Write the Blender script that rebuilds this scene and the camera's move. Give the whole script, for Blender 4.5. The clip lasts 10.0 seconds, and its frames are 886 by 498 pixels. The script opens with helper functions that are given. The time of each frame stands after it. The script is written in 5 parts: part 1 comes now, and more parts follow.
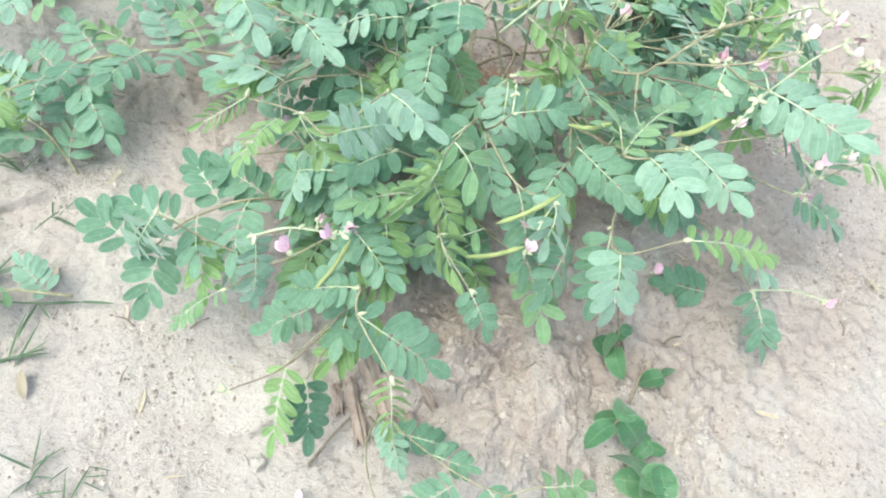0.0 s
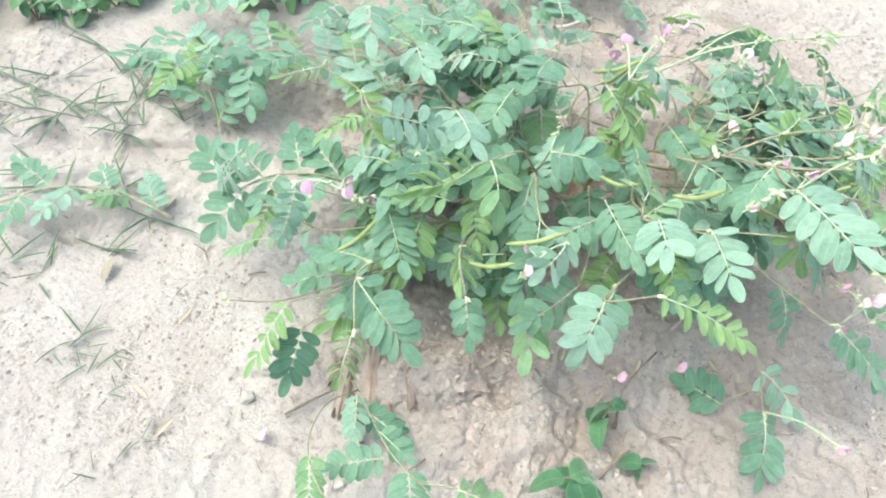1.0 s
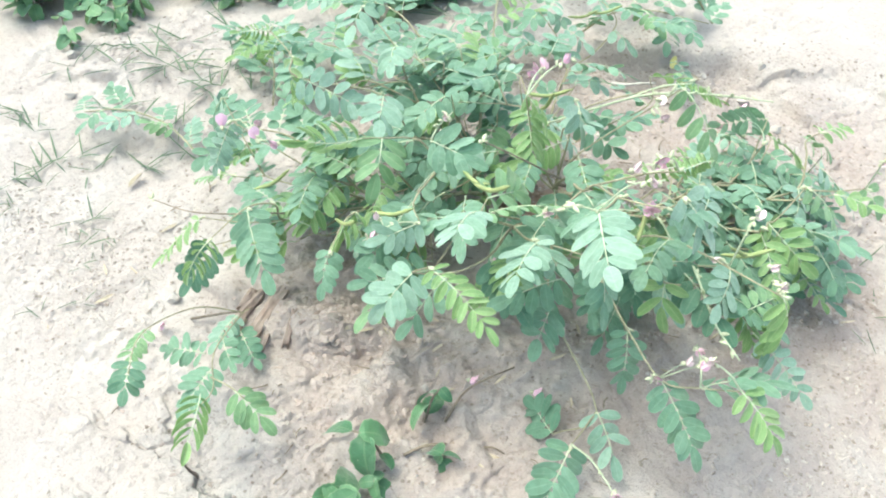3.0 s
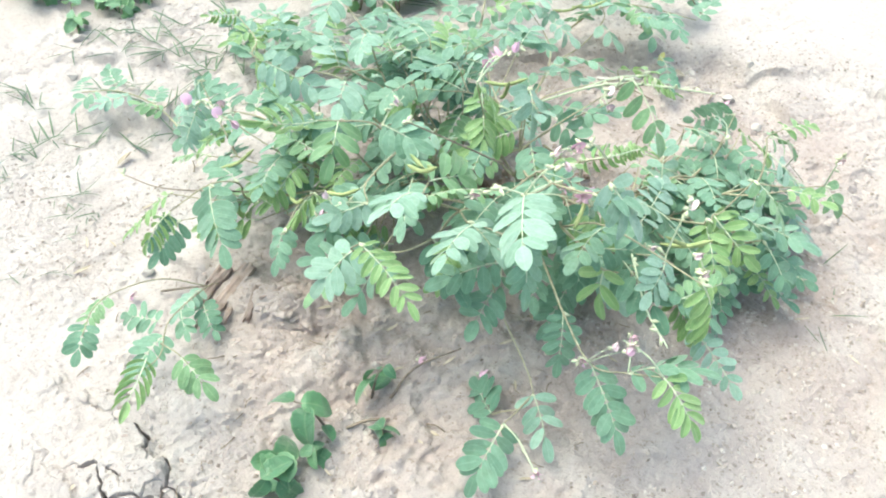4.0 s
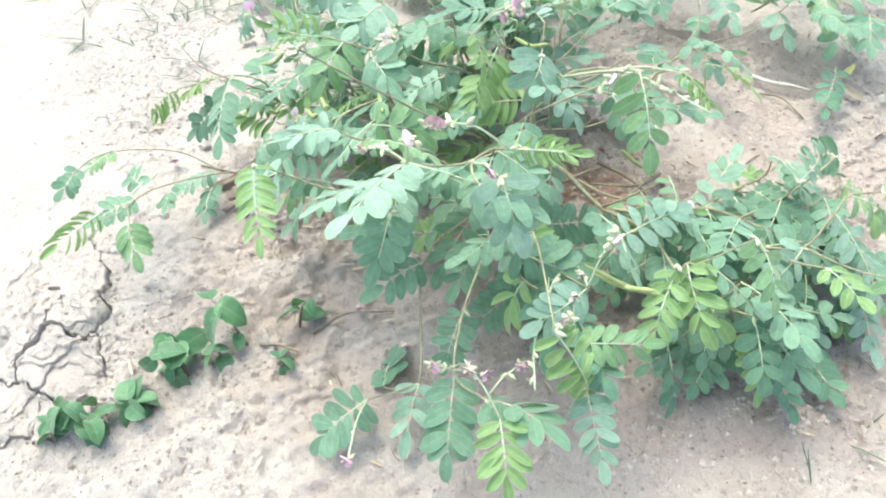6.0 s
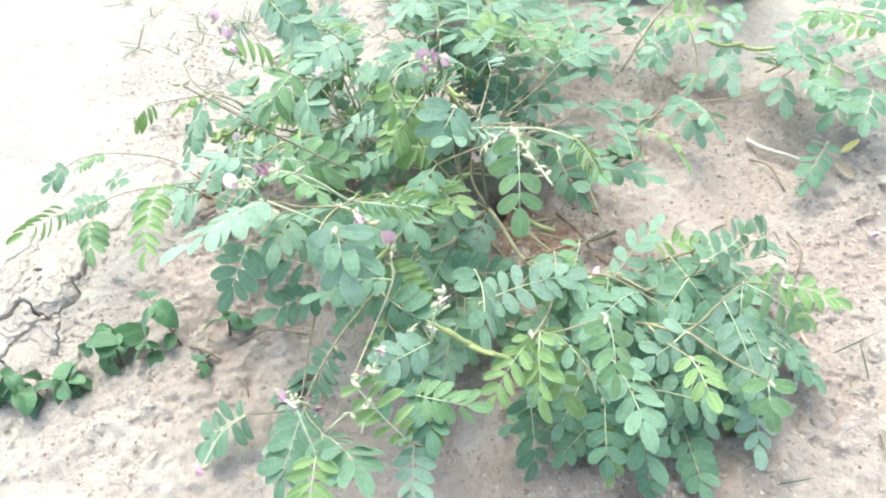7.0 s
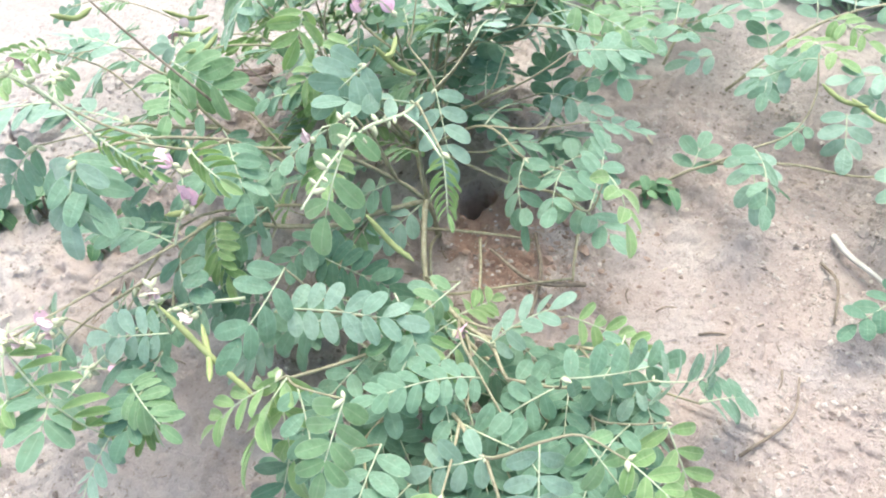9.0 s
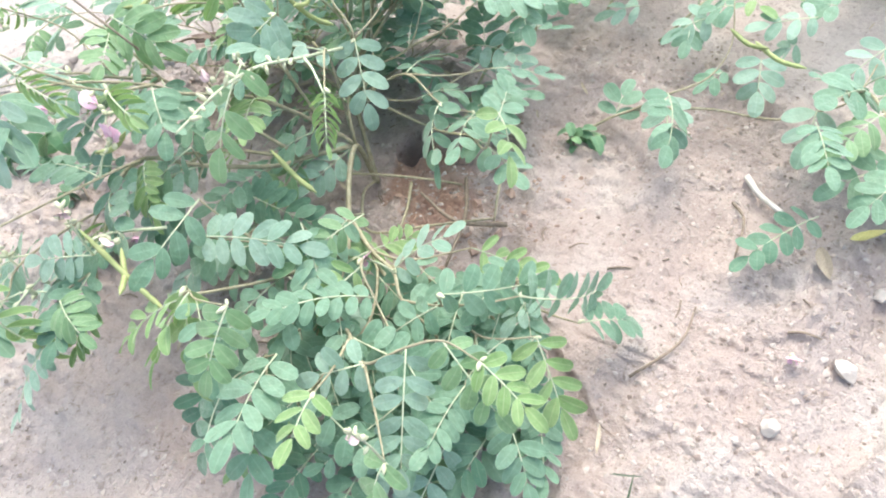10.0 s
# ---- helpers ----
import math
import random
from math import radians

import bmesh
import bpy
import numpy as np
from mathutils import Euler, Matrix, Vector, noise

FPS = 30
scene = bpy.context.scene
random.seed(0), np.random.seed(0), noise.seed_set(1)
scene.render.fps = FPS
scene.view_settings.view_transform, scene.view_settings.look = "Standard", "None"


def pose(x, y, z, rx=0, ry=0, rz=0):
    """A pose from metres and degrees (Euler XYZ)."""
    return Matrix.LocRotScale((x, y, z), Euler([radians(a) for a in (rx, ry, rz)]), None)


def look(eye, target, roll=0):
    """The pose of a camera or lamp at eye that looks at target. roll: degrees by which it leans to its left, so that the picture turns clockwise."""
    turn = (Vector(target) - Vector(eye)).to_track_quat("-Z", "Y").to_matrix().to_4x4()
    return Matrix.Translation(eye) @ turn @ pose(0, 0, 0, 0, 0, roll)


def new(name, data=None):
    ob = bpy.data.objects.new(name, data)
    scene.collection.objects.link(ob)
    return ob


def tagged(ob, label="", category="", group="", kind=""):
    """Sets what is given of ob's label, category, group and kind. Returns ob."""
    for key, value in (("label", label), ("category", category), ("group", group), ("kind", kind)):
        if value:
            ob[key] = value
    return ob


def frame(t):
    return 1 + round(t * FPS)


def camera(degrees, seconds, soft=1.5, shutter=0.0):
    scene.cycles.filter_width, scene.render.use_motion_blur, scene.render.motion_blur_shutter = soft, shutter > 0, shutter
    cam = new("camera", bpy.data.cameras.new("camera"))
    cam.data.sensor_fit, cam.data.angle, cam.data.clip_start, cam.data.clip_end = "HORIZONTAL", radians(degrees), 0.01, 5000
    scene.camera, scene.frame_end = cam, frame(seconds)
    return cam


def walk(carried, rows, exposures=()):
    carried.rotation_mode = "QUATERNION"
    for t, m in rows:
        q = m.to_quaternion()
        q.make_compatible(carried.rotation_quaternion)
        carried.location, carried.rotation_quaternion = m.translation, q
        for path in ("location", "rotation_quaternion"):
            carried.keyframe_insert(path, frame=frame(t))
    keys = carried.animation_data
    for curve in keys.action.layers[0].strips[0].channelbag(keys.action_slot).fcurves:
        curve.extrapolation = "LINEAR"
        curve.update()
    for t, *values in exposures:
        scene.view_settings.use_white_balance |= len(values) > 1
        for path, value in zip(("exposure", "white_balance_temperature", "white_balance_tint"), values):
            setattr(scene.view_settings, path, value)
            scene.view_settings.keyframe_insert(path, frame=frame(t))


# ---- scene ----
# -- camera --
cam = camera(62.1, 10.0, soft=2.0)
PATH = [
    (0, -0.0587, -0.2907, 0.4698, 28.98, -3.48, 6.27),
    (0.5, -0.0099, -0.2949, 0.4827, 32.03, -1.89, 21.16),
    (1, 0.0625, -0.3366, 0.4640, 37.94, -1.64, 29.46),
    (1.5, 0.1329, -0.3688, 0.4655, 42.98, 0.84, 34.51),
    (2, 0.1940, -0.3426, 0.4720, 45.12, 1.67, 40.74),
    (2.5, 0.2502, -0.2958, 0.4538, 42.78, 1.48, 48.89),
    (3, 0.2867, -0.2488, 0.4561, 43.70, 0.97, 52.67),
    (3.2, 0.2982, -0.2364, 0.4562, 43.77, 1.19, 52.78),
    (4.3, 0.3402, -0.1767, 0.4572, 43.39, 2.16, 61.28),
    (4.5, 0.3335, -0.1412, 0.4487, 42.64, 4.77, 68.14),
    (5, 0.3584, -0.0696, 0.4162, 41.16, 4.46, 77.16),
    (5.5, 0.3664, -0.0235, 0.4313, 42.09, 3.86, 76.39),
    (5.7, 0.3709, -0.0197, 0.4277, 41.67, 4.10, 78.87),
    (6.8, 0.3757, 0.1189, 0.4182, 41.93, 7.23, 94.16),
    (7, 0.3686, 0.1441, 0.4284, 42.96, 7.24, 95.76),
    (7.5, 0.3247, 0.1971, 0.4144, 40.67, 7.76, 99.32),
    (7.6, 0.3108, 0.2097, 0.4112, 40.79, 9.25, 102.53),
    (8, 0.2488, 0.2314, 0.3827, 39.16, 8.64, 104.65),
    (8.5, 0.2315, 0.2553, 0.3763, 41.06, 5.06, 117.90),
    (9, 0.2145, 0.2918, 0.3674, 39.96, 5.86, 123.13),
    (9.5, 0.2097, 0.3405, 0.3800, 38.87, 10.09, 123.28),
    (10, 0.2064, 0.3719, 0.3671, 38.55, 8.38, 124.96),
]
EXPOSURES = [(0.0, 0.55, 6050, -9), (1.0, 0.66, 6080, -8), (2.0, 0.69, 6090, -7), (3.0, 0.76, 6100, -9), (5.0, 0.85, 6120, -7), (7.5, 0.86, 6200, -7), (8.5, 0.79, 6200, -3), (9.0, 0.80, 6200, 0), (10.0, 0.86, 6220, 2)]
walk(cam, [(t, pose(x, y, z, rx, ry, rz)) for t, x, y, z, rx, ry, rz in PATH], EXPOSURES)

# -- world --
world = bpy.data.worlds.new("world")
scene.world = world
world.use_nodes = True
wt = world.node_tree
sky = wt.nodes.new("ShaderNodeTexSky")
sky.sky_type, sky.sun_disc, sky.sun_elevation, sky.sun_rotation = "NISHITA", False, radians(70), radians(246)
sky.dust_density, sky.ozone_density = 6.0, 0.4
wt.links.new(sky.outputs[0], wt.nodes["Background"].inputs[0])
wt.nodes["Background"].inputs[1].default_value = 0.23
sun = new("sun", bpy.data.lights.new("sun", "SUN"))
sun.data.energy, sun.data.angle, sun.data.color = 0.85, radians(70), (1.0, 0.97, 0.94)
sun.matrix_world = look((-0.55, -0.25, 1.75), (0, 0, 0))


# -- materials --
def material(name):
    mat = bpy.data.materials.new(name)
    mat.use_nodes = True
    tree = mat.node_tree
    return mat, tree, tree.nodes["Principled BSDF"]


def node(tree, kind, **values):
    made = tree.nodes.new("ShaderNode" + kind)
    for key, value in values.items():
        made.inputs[key.replace("_", " ")].default_value = value
    return made


def ramp(tree, source, stops):
    made = tree.nodes.new("ShaderNodeValToRGB")
    tree.links.new(source, made.inputs[0])
    while len(made.color_ramp.elements) < len(stops):
        made.color_ramp.elements.new(0.5)
    for element, (at, colour) in zip(made.color_ramp.elements, stops):
        element.position, element.color = at, (*colour, 1)
    return made.outputs[0]


def grey(v):
    return (v, v, v)


def mixed(tree, blend, factor, a, b):
    made = tree.nodes.new("ShaderNodeMix")
    made.data_type, made.blend_type = "RGBA", blend
    for slot, value in ((0, factor), (6, a), (7, b)):
        if isinstance(value, (int, float)):
            made.inputs[slot].default_value = value
        elif isinstance(value, tuple):
            made.inputs[slot].default_value = (*value, 1)
        else:
            tree.links.new(value, made.inputs[slot])
    return made.outputs[2]


def noise_of(tree, coords, scale, detail=3.0, rough=0.6):
    made = node(tree, "TexNoise", Scale=scale, Detail=detail, Roughness=rough)
    tree.links.new(coords, made.inputs["Vector"])
    return made.outputs[0]


def bump(tree, shader, height, distance, strength=1.0):
    made = node(tree, "Bump", Distance=distance, Strength=strength)
    tree.links.new(height, made.inputs["Height"])
    tree.links.new(made.outputs[0], shader.inputs["Normal"])


def leaf_material(name, low, high, vein, glow, translucent, rough=0.55):
    """Blade with a paler midrib and rim, faint side veins, and light passing through."""
    mat, tree, shader = material(name)
    coords = tree.nodes.new("ShaderNodeUVMap").outputs[0]
    info, island = tree.nodes.new("ShaderNodeObjectInfo"), tree.nodes.new("ShaderNodeNewGeometry")
    chance = tree.nodes.new("ShaderNodeMath")
    chance.operation = "ADD"
    tree.links.new(info.outputs["Random"], chance.inputs[0])
    tree.links.new(island.outputs["Random Per Island"], chance.inputs[1])
    pick = tree.nodes.new("ShaderNodeMath")
    pick.operation = "FRACT"
    tree.links.new(chance.outputs[0], pick.inputs[0])
    base = ramp(tree, pick.outputs[0], [(0.0, low), (0.5, tuple((a + b) / 2 for a, b in zip(low, high))), (1.0, high)])
    spread = tree.nodes.new("ShaderNodeVectorMath")
    spread.operation = "MULTIPLY_ADD"
    tree.links.new(pick.outputs[0], spread.inputs[0])
    spread.inputs[1].default_value = (37.0, 23.0, 11.0)
    tree.links.new(coords, spread.inputs[2])
    blotch = noise_of(tree, spread.outputs[0], 3.5, 4)
    base = mixed(tree, "MULTIPLY", 0.6, base, ramp(tree, blotch, [(0.3, (0.66, 0.70, 0.62)), (0.7, grey(1.2))]))
    xyz = tree.nodes.new("ShaderNodeSeparateXYZ")
    tree.links.new(coords, xyz.inputs[0])
    side = tree.nodes.new("ShaderNodeMath")
    side.operation = "ABSOLUTE"
    tree.links.new(xyz.outputs[0], side.inputs[0])
    rib = ramp(tree, side.outputs[0], [(0.0, grey(0.34)), (0.010, grey(0.20)), (0.024, grey(0.0))])
    base = mixed(tree, "MIX", rib, base, vein)
    rim = ramp(tree, side.outputs[0], [(0.172, grey(0.0)), (0.190, grey(0.42))])
    base = mixed(tree, "MIX", rim, base, vein)
    wave = node(tree, "TexWave", Scale=6.5, Distortion=1.2)
    turn = node(tree, "Mapping")
    turn.inputs["Rotation"].default_value = (0, 0, radians(58))
    tree.links.new(coords, turn.inputs[0])
    tree.links.new(turn.outputs[0], wave.inputs[0])
    base = mixed(tree, "MULTIPLY", 0.10, base, ramp(tree, wave.outputs[1], [(0.0, grey(0.7)), (1.0, grey(1.15))]))
    fleck = noise_of(tree, spread.outputs[0], 12.0, 2)
    base = mixed(tree, "MIX", ramp(tree, fleck, [(0.68, grey(0.0)), (0.74, grey(0.5))]), base, (0.46, 0.45, 0.33))
    tree.links.new(base, shader.inputs["Base Color"])
    shader.inputs["Roughness"].default_value = rough
    shader.inputs["Specular IOR Level"].default_value = 0.5
    bump(tree, shader, blotch, 0.02, 0.2)
    shader.inputs["Sheen Weight"].default_value = 0.3
    shader.inputs["Sheen Roughness"].default_value = 0.6
    glowing = node(tree, "BsdfTranslucent")
    tint = mixed(tree, "MULTIPLY", 0.5, glow, base)
    tree.links.new(mixed(tree, "MIX", 0.5, tint, base), glowing.inputs[0])
    both = tree.nodes.new("ShaderNodeMixShader")
    both.inputs[0].default_value = translucent
    tree.links.new(shader.outputs[0], both.inputs[1])
    tree.links.new(glowing.outputs[0], both.inputs[2])
    tree.links.new(both.outputs[0], tree.nodes["Material Output"].inputs[0])
    return mat


LEAF = {
    "green": leaf_material("blue_green_leaf", (0.138, 0.264, 0.173), (0.205, 0.340, 0.238), (0.34, 0.46, 0.35), (0.40, 0.66, 0.24), 0.27),
    "mint": leaf_material("glaucous_leaf", (0.214, 0.344, 0.260), (0.302, 0.430, 0.342), (0.42, 0.54, 0.44), (0.45, 0.68, 0.32), 0.24, 0.62),
    "warm": leaf_material("grass_green_leaf", (0.172, 0.308, 0.152), (0.232, 0.376, 0.200), (0.48, 0.57, 0.38), (0.50, 0.70, 0.18), 0.32),
    "young": leaf_material("lime_young_leaf", (0.195, 0.335, 0.125), (0.275, 0.410, 0.180), (0.60, 0.66, 0.42), (0.58, 0.74, 0.16), 0.34),
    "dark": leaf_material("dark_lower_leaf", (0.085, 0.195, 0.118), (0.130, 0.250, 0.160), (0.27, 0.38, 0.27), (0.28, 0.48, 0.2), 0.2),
    "bright": leaf_material("bright_weed_leaf", (0.150, 0.300, 0.130), (0.250, 0.400, 0.190), (0.36, 0.48, 0.26), (0.4, 0.6, 0.15), 0.26, 0.45),
    "weed": leaf_material("weed_leaf", (0.090, 0.215, 0.110), (0.165, 0.310, 0.160), (0.28, 0.40, 0.20), (0.3, 0.5, 0.12), 0.22),
    "seedling": leaf_material("seedling_leaf", (0.055, 0.155, 0.070), (0.105, 0.235, 0.105), (0.26, 0.38, 0.19), (0.3, 0.5, 0.12), 0.22, 0.42),
    "grass": leaf_material("grass_blade", (0.055, 0.095, 0.050), (0.11, 0.170, 0.085), (0.24, 0.31, 0.19), (0.3, 0.42, 0.15), 0.15),
}
LEAF["folded"] = LEAF["young"]


def plain_material(name, low, high, rough, scale, bump_by=0.0, spec=0.3):
    mat, tree, shader = material(name)
    coords = tree.nodes.new("ShaderNodeTexCoord").outputs["Object"]
    info = tree.nodes.new("ShaderNodeObjectInfo").outputs["Random"]
    fine, broad = noise_of(tree, coords, scale, 5), noise_of(tree, coords, scale / 6, 2)
    colour = ramp(tree, fine, [(0.3, low), (0.7, high)])
    colour = mixed(tree, "MULTIPLY", 0.6, colour, ramp(tree, broad, [(0.3, grey(0.7)), (0.7, grey(1.15))]))
    colour = mixed(tree, "MULTIPLY", 0.5, colour, ramp(tree, info, [(0.0, grey(0.75)), (1.0, grey(1.1))]))
    tree.links.new(colour, shader.inputs["Base Color"])
    shader.inputs["Roughness"].default_value = rough
    shader.inputs["Specular IOR Level"].default_value = spec
    if bump_by:
        bump(tree, shader, fine, bump_by)
    return mat


STALK = plain_material("leaf_stalk", (0.44, 0.50, 0.33), (0.63, 0.67, 0.49), 0.6, 400)
STEM = plain_material("stem_bark", (0.26, 0.24, 0.15), (0.46, 0.42, 0.30), 0.75, 300, 0.0004)
TWIG = plain_material("dry_twig", (0.17, 0.13, 0.10), (0.34, 0.28, 0.22), 0.85, 250, 0.0005)
PINK = plain_material("pink_petal", (0.88, 0.48, 0.66), (0.92, 0.71, 0.81), 0.6, 260)
PALE = plain_material("pale_petal", (0.84, 0.58, 0.66), (0.88, 0.76, 0.74), 0.6, 260)
BUD = plain_material("bud", (0.48, 0.52, 0.32), (0.66, 0.66, 0.48), 0.6, 500)
POD = plain_material("pod", (0.25, 0.31, 0.12), (0.40, 0.43, 0.20), 0.6, 160, 0.0004)
FLAKE = plain_material("soil_flake", (0.40, 0.32, 0.285), (0.57, 0.485, 0.445), 0.95, 260, 0.0012)
SOIL = plain_material("soil_clod", (0.30, 0.205, 0.165), (0.47, 0.355, 0.295), 0.95, 220, 0.0012)
STONE = plain_material("stone", (0.43, 0.38, 0.345), (0.61, 0.56, 0.515), 0.9, 160, 0.0008)
BARK = plain_material("dry_bark", (0.27, 0.195, 0.165), (0.44, 0.35, 0.305), 0.9, 140, 0.0008)
STRAW = plain_material("dry_leaf", (0.38, 0.31, 0.23), (0.58, 0.50, 0.39), 0.8, 120, 0.0004)
BLEACHED = plain_material("bleached_stalk", (0.58, 0.53, 0.47), (0.76, 0.72, 0.66), 0.8, 120, 0.0004)
YELLOW = plain_material("yellow_leaf", (0.50, 0.46, 0.16), (0.66, 0.62, 0.30), 0.6, 120, 0.0003)


def sand_material():
    mat, tree, shader = material("sandy_soil")
    coords = tree.nodes.new("ShaderNodeTexCoord").outputs["Object"]
    grain, crumb = noise_of(tree, coords, 900, 3, 0.7), noise_of(tree, coords, 210, 5, 0.65)
    patch, wide = noise_of(tree, coords, 16, 4, 0.55), noise_of(tree, coords, 3.4, 3, 0.5)
    loose = node(tree, "TexCoord")
    mound = tree.nodes.new("ShaderNodeMapping")
    mound.inputs["Location"].default_value = (0.0, -0.14 / 0.33, 0.0)
    mound.inputs["Scale"].default_value = (1 / 0.33, 1 / 0.33, 0.0)
    tree.links.new(loose.outputs["Object"], mound.inputs[0])
    reach = tree.nodes.new("ShaderNodeVectorMath")
    reach.operation = "LENGTH"
    tree.links.new(mound.outputs[0], reach.inputs[0])
    turned = tree.nodes.new("ShaderNodeMath")
    turned.operation = "MULTIPLY_ADD"
    tree.links.new(wide, turned.inputs[0])
    turned.inputs[1].default_value = -1.3
    tree.links.new(reach.outputs["Value"], turned.inputs[2])
    colour = ramp(tree, turned.outputs[0], [(0.0, (0.465, 0.385, 0.352)), (0.40, (0.535, 0.470, 0.440))])
    spoil = tree.nodes.new("ShaderNodeMapping")
    spoil.inputs["Location"].default_value = (0.048 / 0.105, -0.128 / 0.105, 0.0)
    spoil.inputs["Scale"].default_value = (1 / 0.105, 1 / 0.105, 0.0)
    tree.links.new(loose.outputs["Object"], spoil.inputs[0])
    heaped = tree.nodes.new("ShaderNodeVectorMath")
    heaped.operation = "LENGTH"
    tree.links.new(spoil.outputs[0], heaped.inputs[0])
    ragged = tree.nodes.new("ShaderNodeMath")
    ragged.operation = "MULTIPLY_ADD"
    tree.links.new(patch, ragged.inputs[0])
    ragged.inputs[1].default_value = 1.2
    tree.links.new(heaped.outputs["Value"], ragged.inputs[2])
    colour = mixed(tree, "MIX", ramp(tree, ragged.outputs[0], [(0.90, grey(0.92)), (1.60, grey(0.0))]), colour, (0.37, 0.242, 0.19))
    colour = mixed(tree, "MIX", ramp(tree, patch, [(0.46, grey(0.0)), (0.72, grey(0.7))]), colour, (0.608, 0.556, 0.527))
    colour = mixed(tree, "MULTIPLY", 0.8, colour, ramp(tree, crumb, [(0.30, (0.62, 0.57, 0.54)), (0.42, grey(0.96)), (0.75, grey(1.10))]))
    colour = mixed(tree, "MULTIPLY", 0.4, colour, ramp(tree, grain, [(0.25, grey(0.6)), (0.6, grey(1.08))]))
    flake, drift = noise_of(tree, coords, 330, 2, 0.5), noise_of(tree, coords, 26, 3, 0.6)
    dots = ramp(tree, flake, [(0.64, grey(0.0)), (0.70, grey(0.85))])
    colour = mixed(tree, "MIX", mixed(tree, "MULTIPLY", 1.0, dots, ramp(tree, drift, [(0.42, grey(0.05)), (0.66, grey(1.0))])), colour, (0.27, 0.215, 0.185))
    tree.links.new(colour, shader.inputs["Base Color"])
    shader.inputs["Roughness"].default_value = 0.95
    shader.inputs["Specular IOR Level"].default_value = 0.15
    height = tree.nodes.new("ShaderNodeMath")
    height.operation = "MULTIPLY_ADD"
    height.inputs[1].default_value = 0.35
    tree.links.new(grain, height.inputs[0])
    tree.links.new(crumb, height.inputs[2])
    bump(tree, shader, height.outputs[0], 0.0042, 1.0)
    return mat


SAND = sand_material()


# -- small builders --
def part(name, mesh, mat, parent, label=""):
    """One mesh as a part of a thing, in the parent's own coordinates."""
    if mat and not mesh.materials:
        mesh.materials.append(mat)
    ob = new(name, mesh)
    ob.parent = parent
    return tagged(ob, label)


def thing(name, at, label, category, group=""):
    ob = new(name)
    ob.empty_display_size = 0.02
    ob.location = at
    return tagged(ob, label, category, group)


def mesh_of(name, verts, faces, smooth=True):
    me = bpy.data.meshes.new(name)
    me.from_pydata([tuple(v) for v in verts], [], faces)
    if smooth:
        me.polygons.foreach_set("use_smooth", [True] * len(me.polygons))
    return me


def curve_through(points, steps=5):
    """A smooth line through points."""
    pts = [Vector(p) for p in points]
    if len(pts) < 3:
        return [pts[0].lerp(pts[-1], k / steps) for k in range(steps + 1)]
    pts = [2 * pts[0] - pts[1], *pts, 2 * pts[-1] - pts[-2]]
    out = []
    for k in range(1, len(pts) - 2):
        a, b, c, d = pts[k - 1 : k + 3]
        for n in range(steps):
            s = n / steps
            out.append(0.5 * (2 * b + (c - a) * s + (2 * a - 5 * b + 4 * c - d) * s * s + (3 * b - a - 3 * c + d) * s**3))
    return out + [pts[-2]]


def tube_parts(line, radii, sides=6):
    """The vertices and faces of a closed, tapered tube along a line."""
    verts, faces = [], []
    ahead = (line[1] - line[0]).normalized()
    across = ahead.orthogonal().normalized()
    for k, p in enumerate(line):
        ahead = (line[min(k + 1, len(line) - 1)] - line[max(k - 1, 0)]).normalized()
        across = (across - ahead * across.dot(ahead)).normalized()
        up = ahead.cross(across)
        for n in range(sides):
            a = 2 * math.pi * n / sides
            verts.append(p + (across * math.cos(a) + up * math.sin(a)) * radii[k])
    for k in range(len(line) - 1):
        for n in range(sides):
            m = (n + 1) % sides
            faces.append((k * sides + n, k * sides + m, (k + 1) * sides + m, (k + 1) * sides + n))
    last = (len(line) - 1) * sides
    faces.append(tuple(range(sides))[::-1])
    faces.append(tuple(range(last, last + sides)))
    return verts, faces


def tube(name, line, start, end, sides=6):
    line = [Vector(p) for p in line]
    radii = [start + (end - start) * k / (len(line) - 1) for k in range(len(line))]
    return mesh_of(name, *tube_parts(line, radii, sides))


def frame_of(ahead, normal):
    """A turn whose y points ahead and whose z is near the normal."""
    y = Vector(ahead).normalized()
    x = y.cross(Vector(normal)).normalized()
    return Matrix((x, y, x.cross(y))).transposed()


def blade_mesh(name, mat, width, rise, fold, bend, twist=0.0, notch=0.0, serrate=0.0, rows=8):
    """A leaf blade 1 long: rise says where it is widest, fold lifts its halves, bend lets the tip droop."""
    verts, faces = [], []
    for k in range(rows + 1):
        s = k / rows
        w = 0.5 * width * max(0.07, (1 - abs(2 * s**rise - 1) ** 2.3) ** 0.62)
        if k == rows and not serrate:
            w = 0.5 * width * 0.30
        if serrate and k % 2 and k < rows:
            w *= 1 - serrate
        z, y = -bend * s * s, s * (1 - 0.25 * bend * s)
        for side in (-1, -0.5, 0, 0.5, 1):
            a = twist * s
            x = w * side
            lift = abs(x) * fold * (1.0 if abs(side) < 0.75 else 0.82)
            verts.append((x * math.cos(a) - lift * math.sin(a), y - (notch if k == rows and side == 0 else 0) - 0.03 * abs(side) * (k == rows), z + lift * math.cos(a) + x * math.sin(a)))
    for k in range(rows):
        for n in range(4):
            a = k * 5 + n
            faces.append((a, a + 1, a + 6, a + 5))
    me = mesh_of(name, verts, faces)
    flat = me.uv_layers.new(name="blade").data
    for loop in me.loops:
        k, n = divmod(loop.vertex_index, 5)
        flat[loop.index].uv = (0.1 * (n - 2), k / rows)
    me.materials.append(mat)
    return me


